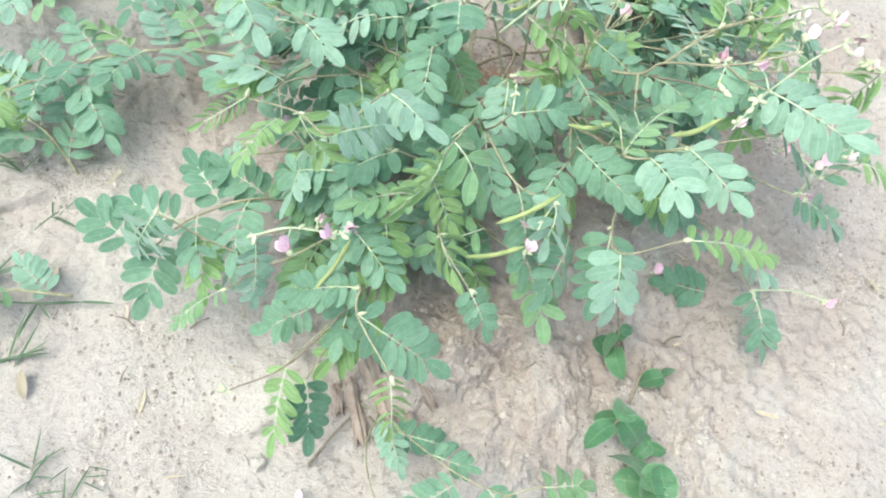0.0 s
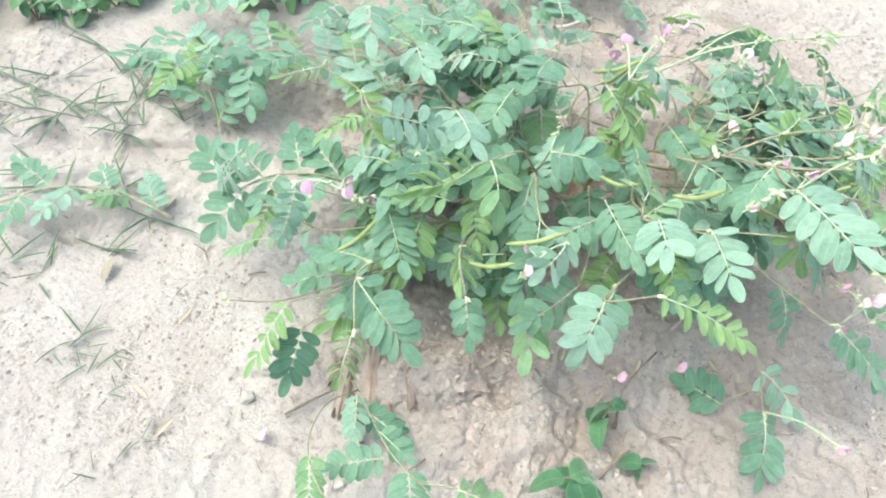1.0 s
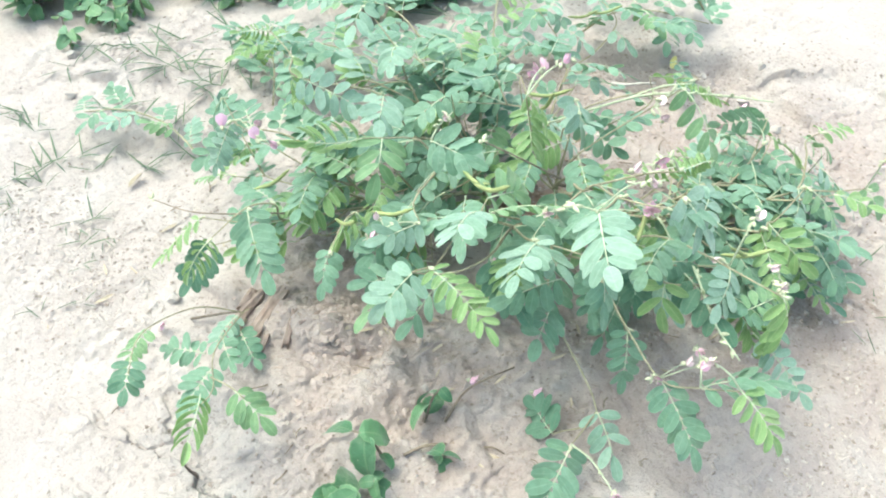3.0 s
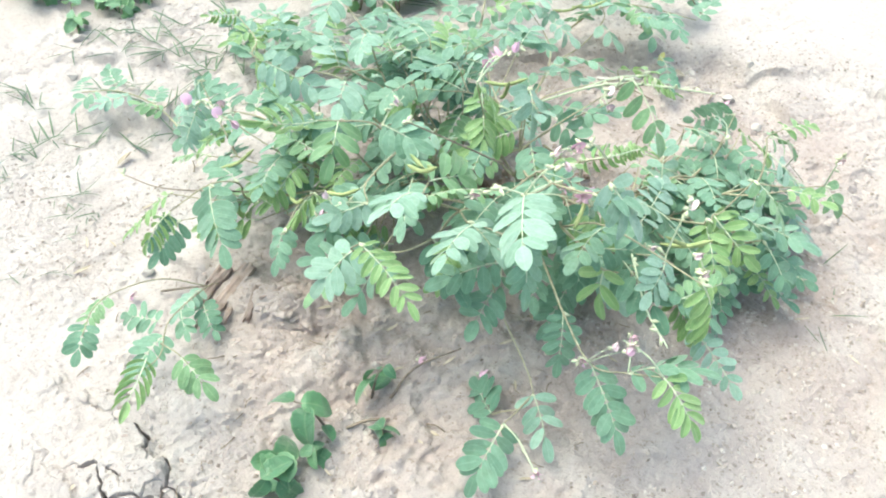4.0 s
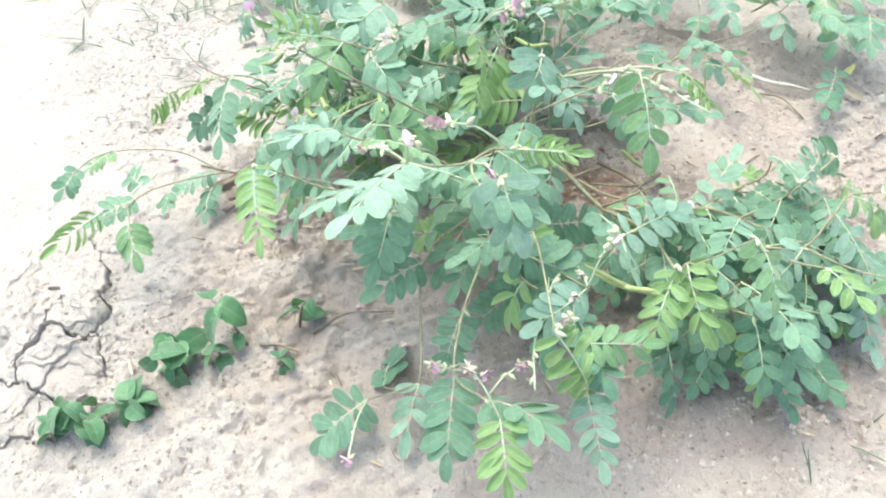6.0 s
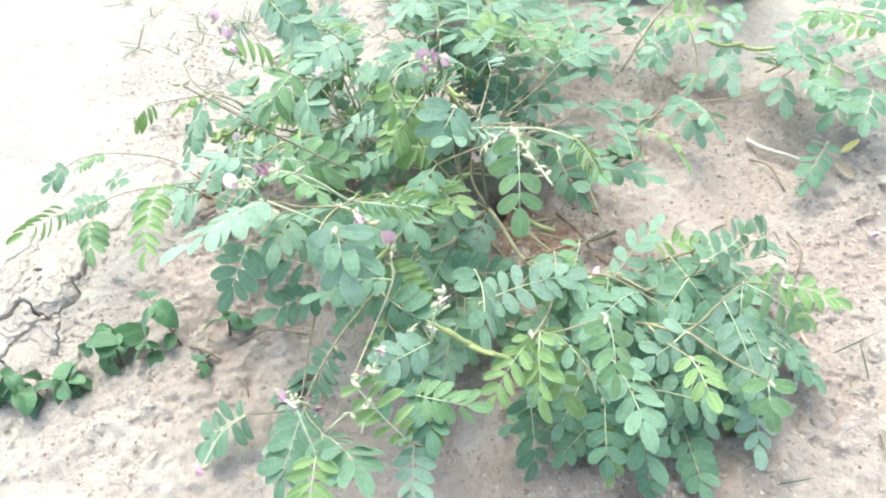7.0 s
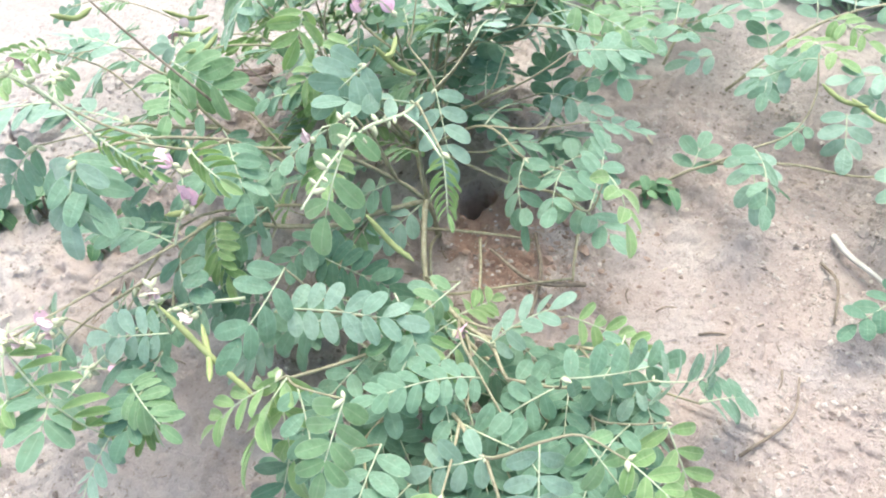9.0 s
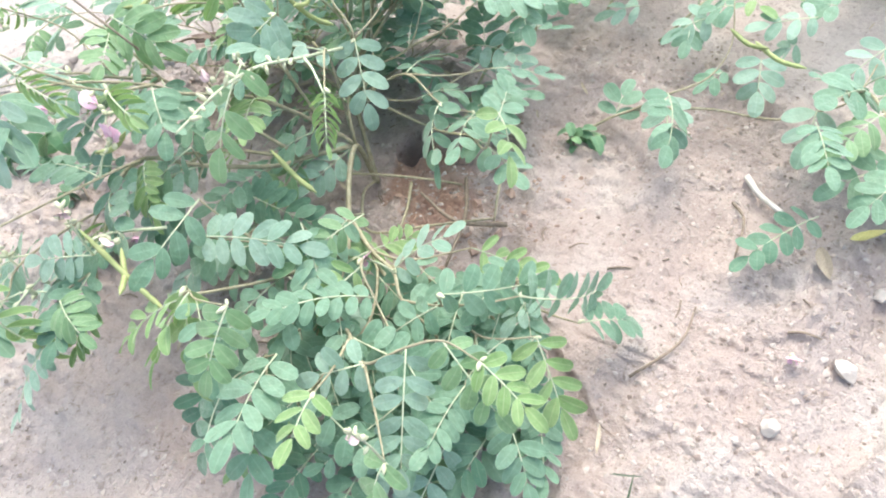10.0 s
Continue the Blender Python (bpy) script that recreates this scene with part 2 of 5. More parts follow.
def leaflet_set(kind):
    rng = random.Random(sum(map(ord, kind)))
    lean = {"green": (0.43, 0.16, 0.10), "mint": (0.44, 0.12, 0.10), "warm": (0.41, 0.20, 0.12), "dark": (0.47, 0.12, 0.10), "young": (0.37, 0.40, 0.12), "folded": (0.29, 0.95, 0.10)}[kind]
    return [
        blade_mesh("leaflet", LEAF[kind], lean[0] * rng.uniform(0.9, 1.12), rng.uniform(1.05, 1.28), lean[1] * rng.uniform(0.6, 1.5), lean[2] * rng.uniform(0.1, 2.6), rng.uniform(-0.3, 0.3), 0.025)
        for _ in range(7)
    ]


LEAFLETS = {kind: leaflet_set(kind) for kind in ("green", "mint", "warm", "dark", "young", "folded")}

# -- ground --
CRACKS = [
    ([(-0.024, -0.259), (-0.006, -0.250), (0.019, -0.245), (0.038, -0.245), (0.049, -0.250), (0.055, -0.255)], 0.0011),
    ([(0.049, -0.250), (0.061, -0.242), (0.078, -0.238), (0.086, -0.236)], 0.0006),
    ([(-0.025, -0.296), (-0.014, -0.302), (-0.009, -0.309)], 0.0005),
    ([(0.001, -0.295), (0.009, -0.283), (0.016, -0.279), (0.027, -0.282), (0.032, -0.285), (0.044, -0.283)], 0.0007),
    ([(0.055, -0.294), (0.049, -0.289), (0.044, -0.283), (0.047, -0.274), (0.055, -0.264), (0.055, -0.255)], 0.0014),
    ([(0.082, -0.289), (0.092, -0.277), (0.097, -0.264), (0.100, -0.248)], 0.0010),
    ([(0.092, -0.277), (0.105, -0.279), (0.126, -0.276)], 0.0008),
    ([(0.121, -0.302), (0.122, -0.287), (0.128, -0.272)], 0.0007),
    ([(0.068, -0.317), (0.076, -0.307), (0.076, -0.298), (0.055, -0.294)], 0.0005),
    ([(0.018, -0.272), (0.032, -0.266), (0.040, -0.272)], 0.0003),
]
# crust plates that stand up between the cracks: middle and half widths
PLATES = [((0.018, -0.272), (0.040, 0.027), 0.0075), ((0.076, -0.267), (0.022, 0.028), 0.0045), ((0.010, -0.318), (0.030, 0.014), 0.004), ((0.112, -0.262), (0.014, 0.016), 0.003)]
SCARPS = [
    ([(-0.200, 0.300), (-0.168, 0.345), (-0.128, 0.392), (-0.105, 0.425), (-0.070, 0.436), (-0.020, 0.424)], 0.016),
    ([(-0.030, 0.466), (-0.012, 0.502), (0.034, 0.512)], 0.010),
    ([(-0.085, 0.168), (-0.040, 0.196), (0.000, 0.214), (0.020, 0.250)], 0.010),
    ([(-0.130, -0.162), (-0.100, -0.150), (-0.070, -0.146), (-0.055, -0.160)], 0.009),
    ([(-0.490, -0.118), (-0.467, -0.092), (-0.432, -0.064), (-0.400, -0.050)], 0.010),
]


def lattice_noise(x, y, size, seed):
    """Smooth value noise over the plan, about -1 to 1, at one size in metres."""
    table = np.random.RandomState(seed).uniform(-1, 1, (256, 256))
    u, v = x / size + 57.3, y / size + 91.7
    i, j = np.floor(u).astype(int), np.floor(v).astype(int)
    f, g = u - i, v - j
    f, g = f * f * (3 - 2 * f), g * g * (3 - 2 * g)
    at = lambda a, b: table[a % 256, b % 256]
    return (at(i, j) * (1 - f) + at(i + 1, j) * f) * (1 - g) + (at(i, j + 1) * (1 - f) + at(i + 1, j + 1) * f) * g


def along(x, y, line):
    """The distance to a line in the plan, and on which side of it a place lies."""
    best, side = np.full(x.shape, 9.0), np.zeros(x.shape)
    for (ax, ay), (bx, by) in zip(line, line[1:]):
        dx, dy = bx - ax, by - ay
        s = np.clip(((x - ax) * dx + (y - ay) * dy) / (dx * dx + dy * dy), 0, 1)
        far = np.hypot(x - ax - s * dx, y - ay - s * dy)
        near = far < best
        best[near], side[near] = far[near], np.sign((dx * (y - ay) - dy * (x - ax))[near])
    return best, side


def ground_height(x, y):
    x, y = np.asarray(x, float), np.asarray(y, float)
    z = 0.0060 * lattice_noise(x, y, 0.17, 1) + 0.0030 * lattice_noise(x, y, 0.06, 2) + 0.0014 * lattice_noise(x, y, 0.022, 3)
    tilled = np.exp(-(((x - 0.01) / 0.20) ** 2 + ((y + 0.02) / 0.22) ** 2) ** 2)
    rough = np.clip(lattice_noise(x, y, 0.09, 4) + 0.25, 0, 1) + 0.9 * tilled
    z += tilled * 0.0045 * np.abs(lattice_noise(x, y, 0.026, 14))
    z += (0.45 + rough) * (0.0019 * lattice_noise(x, y, 0.010, 5) + 0.0014 * lattice_noise(x, y, 0.0052, 6))
    z += 0.02 * lattice_noise(x, y, 0.9, 7) * np.clip((np.hypot(x, y) - 0.5) / 0.6, 0, 1)
    crust = lattice_noise(x, y, 0.034, 31) + 0.55 * lattice_noise(x, y, 0.013, 32) + 0.25 * lattice_noise(x, y, 0.006, 33)
    broken = np.exp(-(((x + 0.10) / 0.09) ** 2 + ((y - 0.36) / 0.07) ** 2)) + np.exp(-(((x + 0.03) / 0.07) ** 2 + ((y + 0.12) / 0.05) ** 2))
    amount = np.clip(0.35 + 0.8 * lattice_noise(x, y, 0.15, 34), 0.1, 1) + 1.3 * broken
    for level in (0.0, 0.42):
        z += 0.0025 * amount * np.clip((crust - level) / 0.09, 0, 1)
    z += 0.013 * broken * lattice_noise(x, y, 0.040, 35) + 0.004 * broken * lattice_noise(x, y, 0.016, 36)
    wx, wy = x + 0.004 * lattice_noise(x, y, 0.018, 8), y + 0.004 * lattice_noise(x, y, 0.018, 9)
    jx = wx + 0.0030 * lattice_noise(x, y, 0.011, 18) + 0.0017 * lattice_noise(x, y, 0.0042, 23)
    jy = wy + 0.0030 * lattice_noise(x, y, 0.011, 19) + 0.0017 * lattice_noise(x, y, 0.0042, 24)
    wide = 0.85 + 1.1 * lattice_noise(x, y, 0.009, 20)
    far, side = along(jx, jy, CRACKS[0][0])
    z += np.where(side < 0, 0.0035, 0.0) * np.exp(-((far / 0.07) ** 2))
    for (px, py), (a, b), rise in PLATES:
        edge = np.hypot((jx - px) / a, (jy - py) / b)
        z += rise * np.clip((1.12 - edge) / 0.24, 0, 1) * (1 - 0.35 * np.clip(edge, 0, 1) ** 2)
    for line, gap in CRACKS:
        far, side = along(jx, jy, line)
        z += (0.0016 + 0.0008 * side) * np.exp(-((far / 0.020) ** 2)) - 0.014 * np.clip(1.4 - far / (0.55 * gap * np.clip(wide, 0.15, 2) + 0.00015), 0, 1)
    for line, drop in SCARPS:
        far, side = along(wx, wy, line)
        fade = np.exp(-((far / 0.05) ** 2))
        z += drop * 0.55 * fade * side * (1 - np.exp(-far / 0.006))
    pit = np.hypot((wx + 0.374) / 1.3, wy + 0.146)
    z -= 0.016 * np.exp(-((pit / 0.014) ** 4))
    burrow = np.hypot(wx + 0.067, (wy - 0.088) / 0.85)
    z += 0.006 * np.exp(-((burrow / 0.04) ** 2)) - 0.095 * np.clip((0.0140 - burrow) / 0.0030, 0, 1)
    return z


def ground():
    def steps(low, high, fine, dense):
        inner = np.concatenate([np.arange(low, dense[0], fine), np.arange(*dense, 0.0006), np.arange(dense[1], high + fine / 2, fine)])
        grow = fine * np.cumsum(1.32 ** np.arange(1, 34))
        return np.concatenate([low - grow[::-1], inner, high + grow])

    xs, ys = steps(-0.60, 0.34, 0.0019, (-0.05, 0.135)), steps(-0.38, 0.54, 0.0019, (-0.335, -0.23))
    gx, gy = np.meshgrid(xs, ys, indexing="ij")
    gz = ground_height(gx, gy)
    verts = np.stack([gx, gy, gz], -1).reshape(-1, 3)
    w = len(ys)
    a = (np.arange(len(xs) - 1)[:, None] * w + np.arange(w - 1)[None]).ravel()
    faces = np.stack([a, a + w, a + w + 1, a + 1], -1)
    me = bpy.data.meshes.new("ground")
    me.vertices.add(len(verts))
    me.vertices.foreach_set("co", verts.ravel())
    me.loops.add(faces.size)
    me.loops.foreach_set("vertex_index", faces.ravel())
    me.polygons.add(len(faces))
    me.polygons.foreach_set("loop_start", np.arange(len(faces)) * 4)
    middle = verts[faces].mean(1)
    crust = (np.abs(middle[:, 0] - 0.042) < 0.092) & (middle[:, 1] > -0.334) & (middle[:, 1] < -0.231)
    me.polygons.foreach_set("use_smooth", ~crust)
    me.update(calc_edges=True)
    me.materials.append(SAND)
    return tagged(new("ground", me), "dry pale sandy soil with cracks and crumbs", "ground", kind="structure")


ground()


def floor_z(x, y):
    return float(ground_height(np.array([x]), np.array([y]))[0])


# -- the bush --
ROOT = Vector((-0.030, 0.085, 0.0))
ROOT.z = floor_z(ROOT.x, ROOT.y)
bush = thing("bush", ROOT, "low sprawling blue-green legume bush with small pink flowers on sandy soil", "bush")
NODES = []
rng = random.Random(11)


def leaf(base, tip, normal, pairs, kind, size=0.0185, owner=None, origin=None, nodes=NODES, heap=None, exact=False):
    """A feathered leaf: a thin stalk with pairs of leaflets and one at the end; into the heap, if one is given."""
    if kind == "green":
        kind = rng.choices(("green", "mint", "warm"), (0.82, 0.10, 0.08) if base[1] > 0.13 else (0.64, 0.26, 0.10))[0]
    owner = owner or bush
    origin = ROOT if origin is None else origin
    base, tip, normal = Vector(base), Vector(tip), Vector(normal).normalized()
    axis = tip - base
    length = axis.length
    blade = (size if exact else min(size, 0.365 * length)) * {"young": 0.94, "folded": 0.9}.get(kind, 1.0)
    east = base.y > 0.085 and kind != "folded"
    if east:
        blade *= 0.9
    axis.normalize()
    normal = (normal - axis * normal.dot(axis)).normalized()
    run = max(length - 0.92 * blade, 0.35 * length)
    pitch = rng.uniform(0.44, 0.56) if east else rng.uniform(0.28, 0.33) if exact or kind in ("young", "folded") else rng.uniform(0.33, 0.42)
    pairs = max(2, min(pairs + 2, round(run * 0.84 / (pitch * blade))))
    broad = 1.16 if east else 1.0
    arch = rng.uniform(0.04, 0.12) * run
    place = lambda s: axis * (run * s) + normal * (arch * 4 * s * (1 - s))
    twig = tube("leaf", [place(k / 8) for k in range(9)], 0.00024 + 0.015 * blade, 0.00030, 5)
    if heap is None:
        stalk = part("leaf", twig, STALK, owner)
        stalk.location = base - origin
    else:
        stalk = None
        heap.append((twig, Matrix.Translation(base - origin), STALK))
    nodes.append((base, axis))
    across = axis.cross(normal)

    def blade_at(s, ahead, face, size):
        me = rng.choice(LEAFLETS[kind])
        turn = frame_of(ahead, face)
        m = Matrix.LocRotScale(place(s), turn.to_quaternion(), Vector((size * broad * rng.uniform(0.92, 1.1), size, size)))
        if heap is None:
            part("leaflet", me, None, stalk).matrix_basis = m
        else:
            heap.append((me, Matrix.Translation(base - origin) @ m, LEAF[kind]))

    first = 0.08 if exact else 0.16
    for n in range(pairs):
        s = first + (0.98 - first) * n / max(pairs - 0.35, 1)
        bent = radians(70 - 24 * n / max(pairs - 1, 1) + rng.uniform(-8, 8))
        long = blade * (0.86 + 0.22 * math.sin(math.pi * (n + 0.7) / (pairs + 0.6))) * rng.uniform(0.92, 1.06)
        for side in (-1, 1):
            if rng.random() < 0.025:
                continue
            if kind == "folded":
                droop = rng.uniform(0.25, 0.7)
                ahead = axis * math.cos(bent) + across * side * math.sin(bent) * 0.8 - normal * droop
                face = normal * 0.45 - axis * rng.uniform(0.9, 1.4)
            else:
                lift = rng.gauss(0.0, 0.18) - (0.10 if kind in ("green", "mint", "warm") else 0.0)
                ahead = axis * math.cos(bent) + across * side * math.sin(bent) + normal * lift
                face = normal + across * side * rng.gauss(0.02, 0.26) + axis * rng.gauss(0, 0.20)
            blade_at(s + rng.uniform(-0.012, 0.012), ahead, face, long)
    blade_at(1.0, axis + normal * rng.gauss(-0.05, 0.1) + across * rng.gauss(0, 0.1), normal + axis * rng.gauss(0, 0.15), blade * rng.uniform(1.0, 1.1))
    return stalk


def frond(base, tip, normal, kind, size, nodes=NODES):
    """A leaf whose place, pitch and breadth are known; fill leaves are kept from hiding its face."""
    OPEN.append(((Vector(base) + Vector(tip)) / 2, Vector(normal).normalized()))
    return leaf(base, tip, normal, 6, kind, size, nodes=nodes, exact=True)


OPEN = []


def hiding(p):
    """Whether a place lies close before the face of such a leaf, hiding it from view."""
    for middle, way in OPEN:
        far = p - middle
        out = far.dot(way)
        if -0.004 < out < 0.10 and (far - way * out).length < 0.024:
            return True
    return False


# leaves of the outer side, told apart one by one: foot, tip, the way the upper face looks, pairs, age
leaf((0.038, -0.058, 0.106), (0.033, -0.101, 0.067), (-0.02, -0.66, 0.75), 7, "green")
leaf((0.018, 0.060, 0.108), (0.055, 0.090, 0.119), (-0.11, -0.22, 0.97), 5, "young", 0.017)
leaf((0.158, 0.073, 0.090), (0.188, 0.071, 0.068), (0.60, 0.12, 0.79), 5, "young", 0.017)
leaf((0.030, 0.275, 0.050), (-0.005, 0.296, 0.020), (-0.38, 0.49, 0.79), 4, "dark", 0.015)
leaf((-0.108, 0.350, 0.030), (-0.060, 0.320, 0.020), (0.22, 0.03, 0.97), 3, "dark", 0.015, nodes=[])
leaf((-0.135, 0.330, 0.070), (-0.095, 0.352, 0.070), (0.08, -0.15, 0.99), 5, "green", 0.015, nodes=[])
leaf((-0.125, 0.150, 0.116), (-0.088, 0.180, 0.112), (0.11, -0.00, 0.99), 5, "green", 0.015)

# leaves of the outer side with their true breadth
frond((-0.155, -0.111, 0.138), (-0.157, -0.136, 0.098), (0.57, -0.71, 0.41), "green", 0.0118)
frond((-0.065, -0.056, 0.150), (-0.087, -0.104, 0.156), (0.79, -0.61, 0.02), "folded", 0.0200)
frond((-0.060, -0.043, 0.147), (-0.034, -0.070, 0.123), (0.58, -0.15, 0.80), "warm", 0.0214)
frond((-0.138, -0.063, 0.181), (-0.114, -0.073, 0.145), (-0.27, -0.96, 0.08), "young", 0.0186)
frond((-0.118, -0.069, 0.091), (-0.079, -0.112, 0.095), (-0.11, -0.02, 0.99), "green", 0.0163)
frond((-0.100, -0.134, 0.106), (-0.046, -0.151, 0.075), (0.28, -0.55, 0.79), "green", 0.0192)
frond((-0.041, -0.104, 0.092), (-0.024, -0.126, 0.071), (0.28, -0.55, 0.79), "green", 0.0132)
frond((0.037, -0.088, 0.126), (0.036, -0.123, 0.103), (0.32, -0.53, 0.79), "mint", 0.0187)
frond((0.045, -0.046, 0.158), (0.062, -0.083, 0.170), (-0.43, 0.08, 0.90), "mint", 0.0176)
frond((0.073, -0.020, 0.139), (0.098, -0.068, 0.152), (-0.40, 0.05, 0.92), "mint", 0.0169)
frond((0.061, -0.093, 0.155), (0.118, -0.089, 0.143), (0.21, -0.04, 0.98), "young", 0.0137)
frond((0.090, 0.025, 0.161), (0.080, -0.010, 0.145), (-0.56, -0.20, 0.80), "green", 0.0157)
frond((-0.323, 0.031, 0.055), (-0.289, -0.014, 0.050), (0.19, 0.03, 0.98), "green", 0.0187, [])
frond((-0.120, -0.070, 0.176), (-0.090, -0.031, 0.144), (0.74, -0.01, 0.67), "mint", 0.0165)
frond((-0.184, -0.110, 0.065), (-0.218, -0.137, 0.053), (-0.41, 0.14, 0.90), "green", 0.0100)
frond((-0.102, -0.113, 0.095), (-0.149, -0.120, 0.089), (-0.11, 0.01, 0.99), "green", 0.0146)
frond((-0.135, -0.158, 0.084), (-0.139, -0.203, 0.057), (-0.32, -0.48, 0.82), "young", 0.0159)
frond((-0.077, -0.169, 0.116), (-0.072, -0.200, 0.094), (0.28, -0.55, 0.79), "folded", 0.0147)
frond((-0.030, -0.024, 0.154), (0.010, -0.010, 0.151), (0.26, -0.60, 0.76), "green", 0.0192)
frond((-0.101, -0.014, 0.147), (-0.065, -0.044, 0.147), (0.14, 0.17, 0.98), "mint", 0.0192)
frond((-0.158, 0.035, 0.142), (-0.134, 0.011, 0.137), (-0.05, -0.25, 0.97), "mint", 0.0175)
frond((-0.062, -0.070, 0.092), (-0.045, -0.104, 0.085), (-0.50, -0.59, 0.64), "folded", 0.0200)
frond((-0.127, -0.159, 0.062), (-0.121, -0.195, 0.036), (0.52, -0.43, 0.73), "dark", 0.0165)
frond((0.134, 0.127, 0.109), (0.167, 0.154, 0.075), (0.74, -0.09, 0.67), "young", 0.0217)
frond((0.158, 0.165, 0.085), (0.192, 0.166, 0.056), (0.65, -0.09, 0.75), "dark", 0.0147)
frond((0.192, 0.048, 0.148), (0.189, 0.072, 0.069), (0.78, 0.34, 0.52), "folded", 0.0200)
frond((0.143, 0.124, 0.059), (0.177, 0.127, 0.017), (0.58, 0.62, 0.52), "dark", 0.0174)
frond((0.124, 0.046, 0.100), (0.139, 0.028, 0.077), (-0.09, -0.82, 0.57), "young", 0.0203)
frond((0.123, 0.025, 0.177), (0.136, 0.058, 0.164), (0.12, 0.33, 0.94), "green", 0.0192)
frond((0.165, 0.001, 0.080), (0.214, -0.012, 0.056), (0.50, -0.10, 0.86), "green", 0.0165)
frond((0.203, 0.020, 0.096), (0.240, 0.018, 0.078), (0.60, 0.10, 0.80), "young", 0.0165)
frond((0.141, -0.021, 0.036), (0.180, -0.036, 0.022), (0.40, -0.20, 0.90), "green", 0.0165)
frond((0.149, -0.052, 0.039), (0.165, -0.095, 0.015), (0.38, -0.35, 0.85), "green", 0.0178)
frond((0.128, -0.045, 0.015), (0.091, -0.035, 0.008), (-0.30, -0.56, 0.77), "dark", 0.0162)
frond((0.183, 0.015, 0.080), (0.216, 0.053, 0.093), (-0.52, 0.14, 0.84), "green", 0.0192)
frond((0.127, 0.011, 0.084), (0.146, -0.007, 0.050), (0.60, -0.30, 0.74), "green", 0.0130)
frond((0.001, -0.057, 0.122), (-0.004, -0.095, 0.121), (0.65, -0.09, 0.75), "mint", 0.0161)
frond((0.032, -0.027, 0.148), (0.026, 0.019, 0.128), (0.59, 0.38, 0.71), "warm", 0.0213)
frond((0.087, 0.052, 0.163), (0.096, 0.087, 0.160), (0.65, -0.09, 0.75), "folded", 0.0142)
frond((0.055, 0.178, 0.060), (0.026, 0.207, 0.085), (0.26, -0.46, 0.85), "mint", 0.0155)
frond((0.080, 0.189, 0.075), (0.127, 0.154, 0.095), (-0.27, 0.20, 0.94), "green", 0.0142)
frond((0.135, 0.132, 0.110), (0.178, 0.134, 0.090), (0.33, -0.70, 0.63), "young", 0.0187)
frond((0.134, 0.128, 0.103), (0.173, 0.102, 0.088), (0.16, -0.30, 0.94), "young", 0.0158)
frond((0.115, 0.041, 0.189), (0.114, 0.077, 0.180), (0.63, 0.21, 0.75), "folded", 0.0100)
frond((-0.008, 0.039, 0.173), (0.014, 0.045, 0.154), (0.14, 0.88, 0.45), "young", 0.0176)
frond((0.140, 0.209, 0.095), (0.173, 0.219, 0.097), (-0.06, -0.00, 1.00), "young", 0.0155)
frond((0.146, 0.249, 0.083), (0.168, 0.250, 0.067), (0.57, -0.27, 0.78), "warm", 0.0167)
frond((0.093, 0.263, 0.097), (0.102, 0.300, 0.090), (0.13, 0.17, 0.98), "young", 0.0155)
frond((0.114, 0.212, 0.082), (0.135, 0.184, 0.073), (0.63, 0.21, 0.75), "mint", 0.0155)
frond((0.137, 0.139, 0.111), (0.165, 0.168, 0.090), (-0.04, 0.62, 0.78), "green", 0.0134)
frond((-0.044, 0.087, 0.115), (-0.013, 0.116, 0.080), (0.45, 0.46, 0.77), "mint", 0.0192)
frond((-0.015, 0.095, 0.128), (0.026, 0.070, 0.152), (-0.20, 0.24, 0.95), "mint", 0.0192)
frond((0.038, 0.151, 0.162), (0.063, 0.169, 0.147), (0.18, 0.45, 0.87), "folded", 0.0100)
frond((-0.027, 0.197, 0.114), (0.004, 0.227, 0.106), (-0.30, 0.52, 0.80), "young", 0.0192)
frond((-0.148, 0.241, 0.049), (-0.088, 0.269, 0.053), (-0.29, 0.52, 0.80), "green", 0.0192, [])
frond((-0.054, 0.161, 0.077), (-0.010, 0.175, 0.084), (-0.01, -0.45, 0.89), "green", 0.0155)
frond((-0.047, 0.141, 0.083), (-0.007, 0.162, 0.058), (0.64, -0.52, 0.57), "green", 0.0192)
frond((0.104, 0.098, 0.096), (0.075, 0.158, 0.090), (0.28, 0.23, 0.93), "mint", 0.0173)
frond((0.052, 0.257, 0.089), (-0.005, 0.277, 0.040), (0.50, 0.79, 0.35), "green", 0.0160)
frond((0.054, 0.121, 0.178), (0.095, 0.122, 0.140), (0.67, 0.16, 0.73), "warm", 0.0199)
frond((0.125, 0.035, 0.181), (0.152, 0.042, 0.154), (0.67, 0.16, 0.73), "green", 0.0192)
frond((0.117, -0.020, 0.160), (0.144, -0.034, 0.138), (0.67, 0.16, 0.73), "green", 0.0155)
frond((0.093, 0.094, 0.112), (0.147, 0.105, 0.111), (-0.13, 0.67, 0.73), "green", 0.0192)
frond((-0.002, 0.080, 0.157), (0.028, 0.065, 0.142), (0.56, 0.54, 0.63), "mint", 0.0203)
frond((0.071, 0.224, 0.091), (0.029, 0.264, 0.079), (0.47, 0.66, 0.59), "green", 0.0165)
frond((0.004, 0.039, 0.130), (0.026, 0.006, 0.123), (0.23, -0.06, 0.97), "green", 0.0104)
frond((0.103, 0.231, 0.096), (0.150, 0.253, 0.055), (0.45, 0.45, 0.77), "green", 0.0163)
frond((0.093, 0.244, 0.098), (0.104, 0.284, 0.069), (0.45, 0.45, 0.77), "warm", 0.0155)
frond((0.056, 0.267, 0.068), (0.080, 0.299, 0.035), (0.45, 0.45, 0.77), "young", 0.0199)
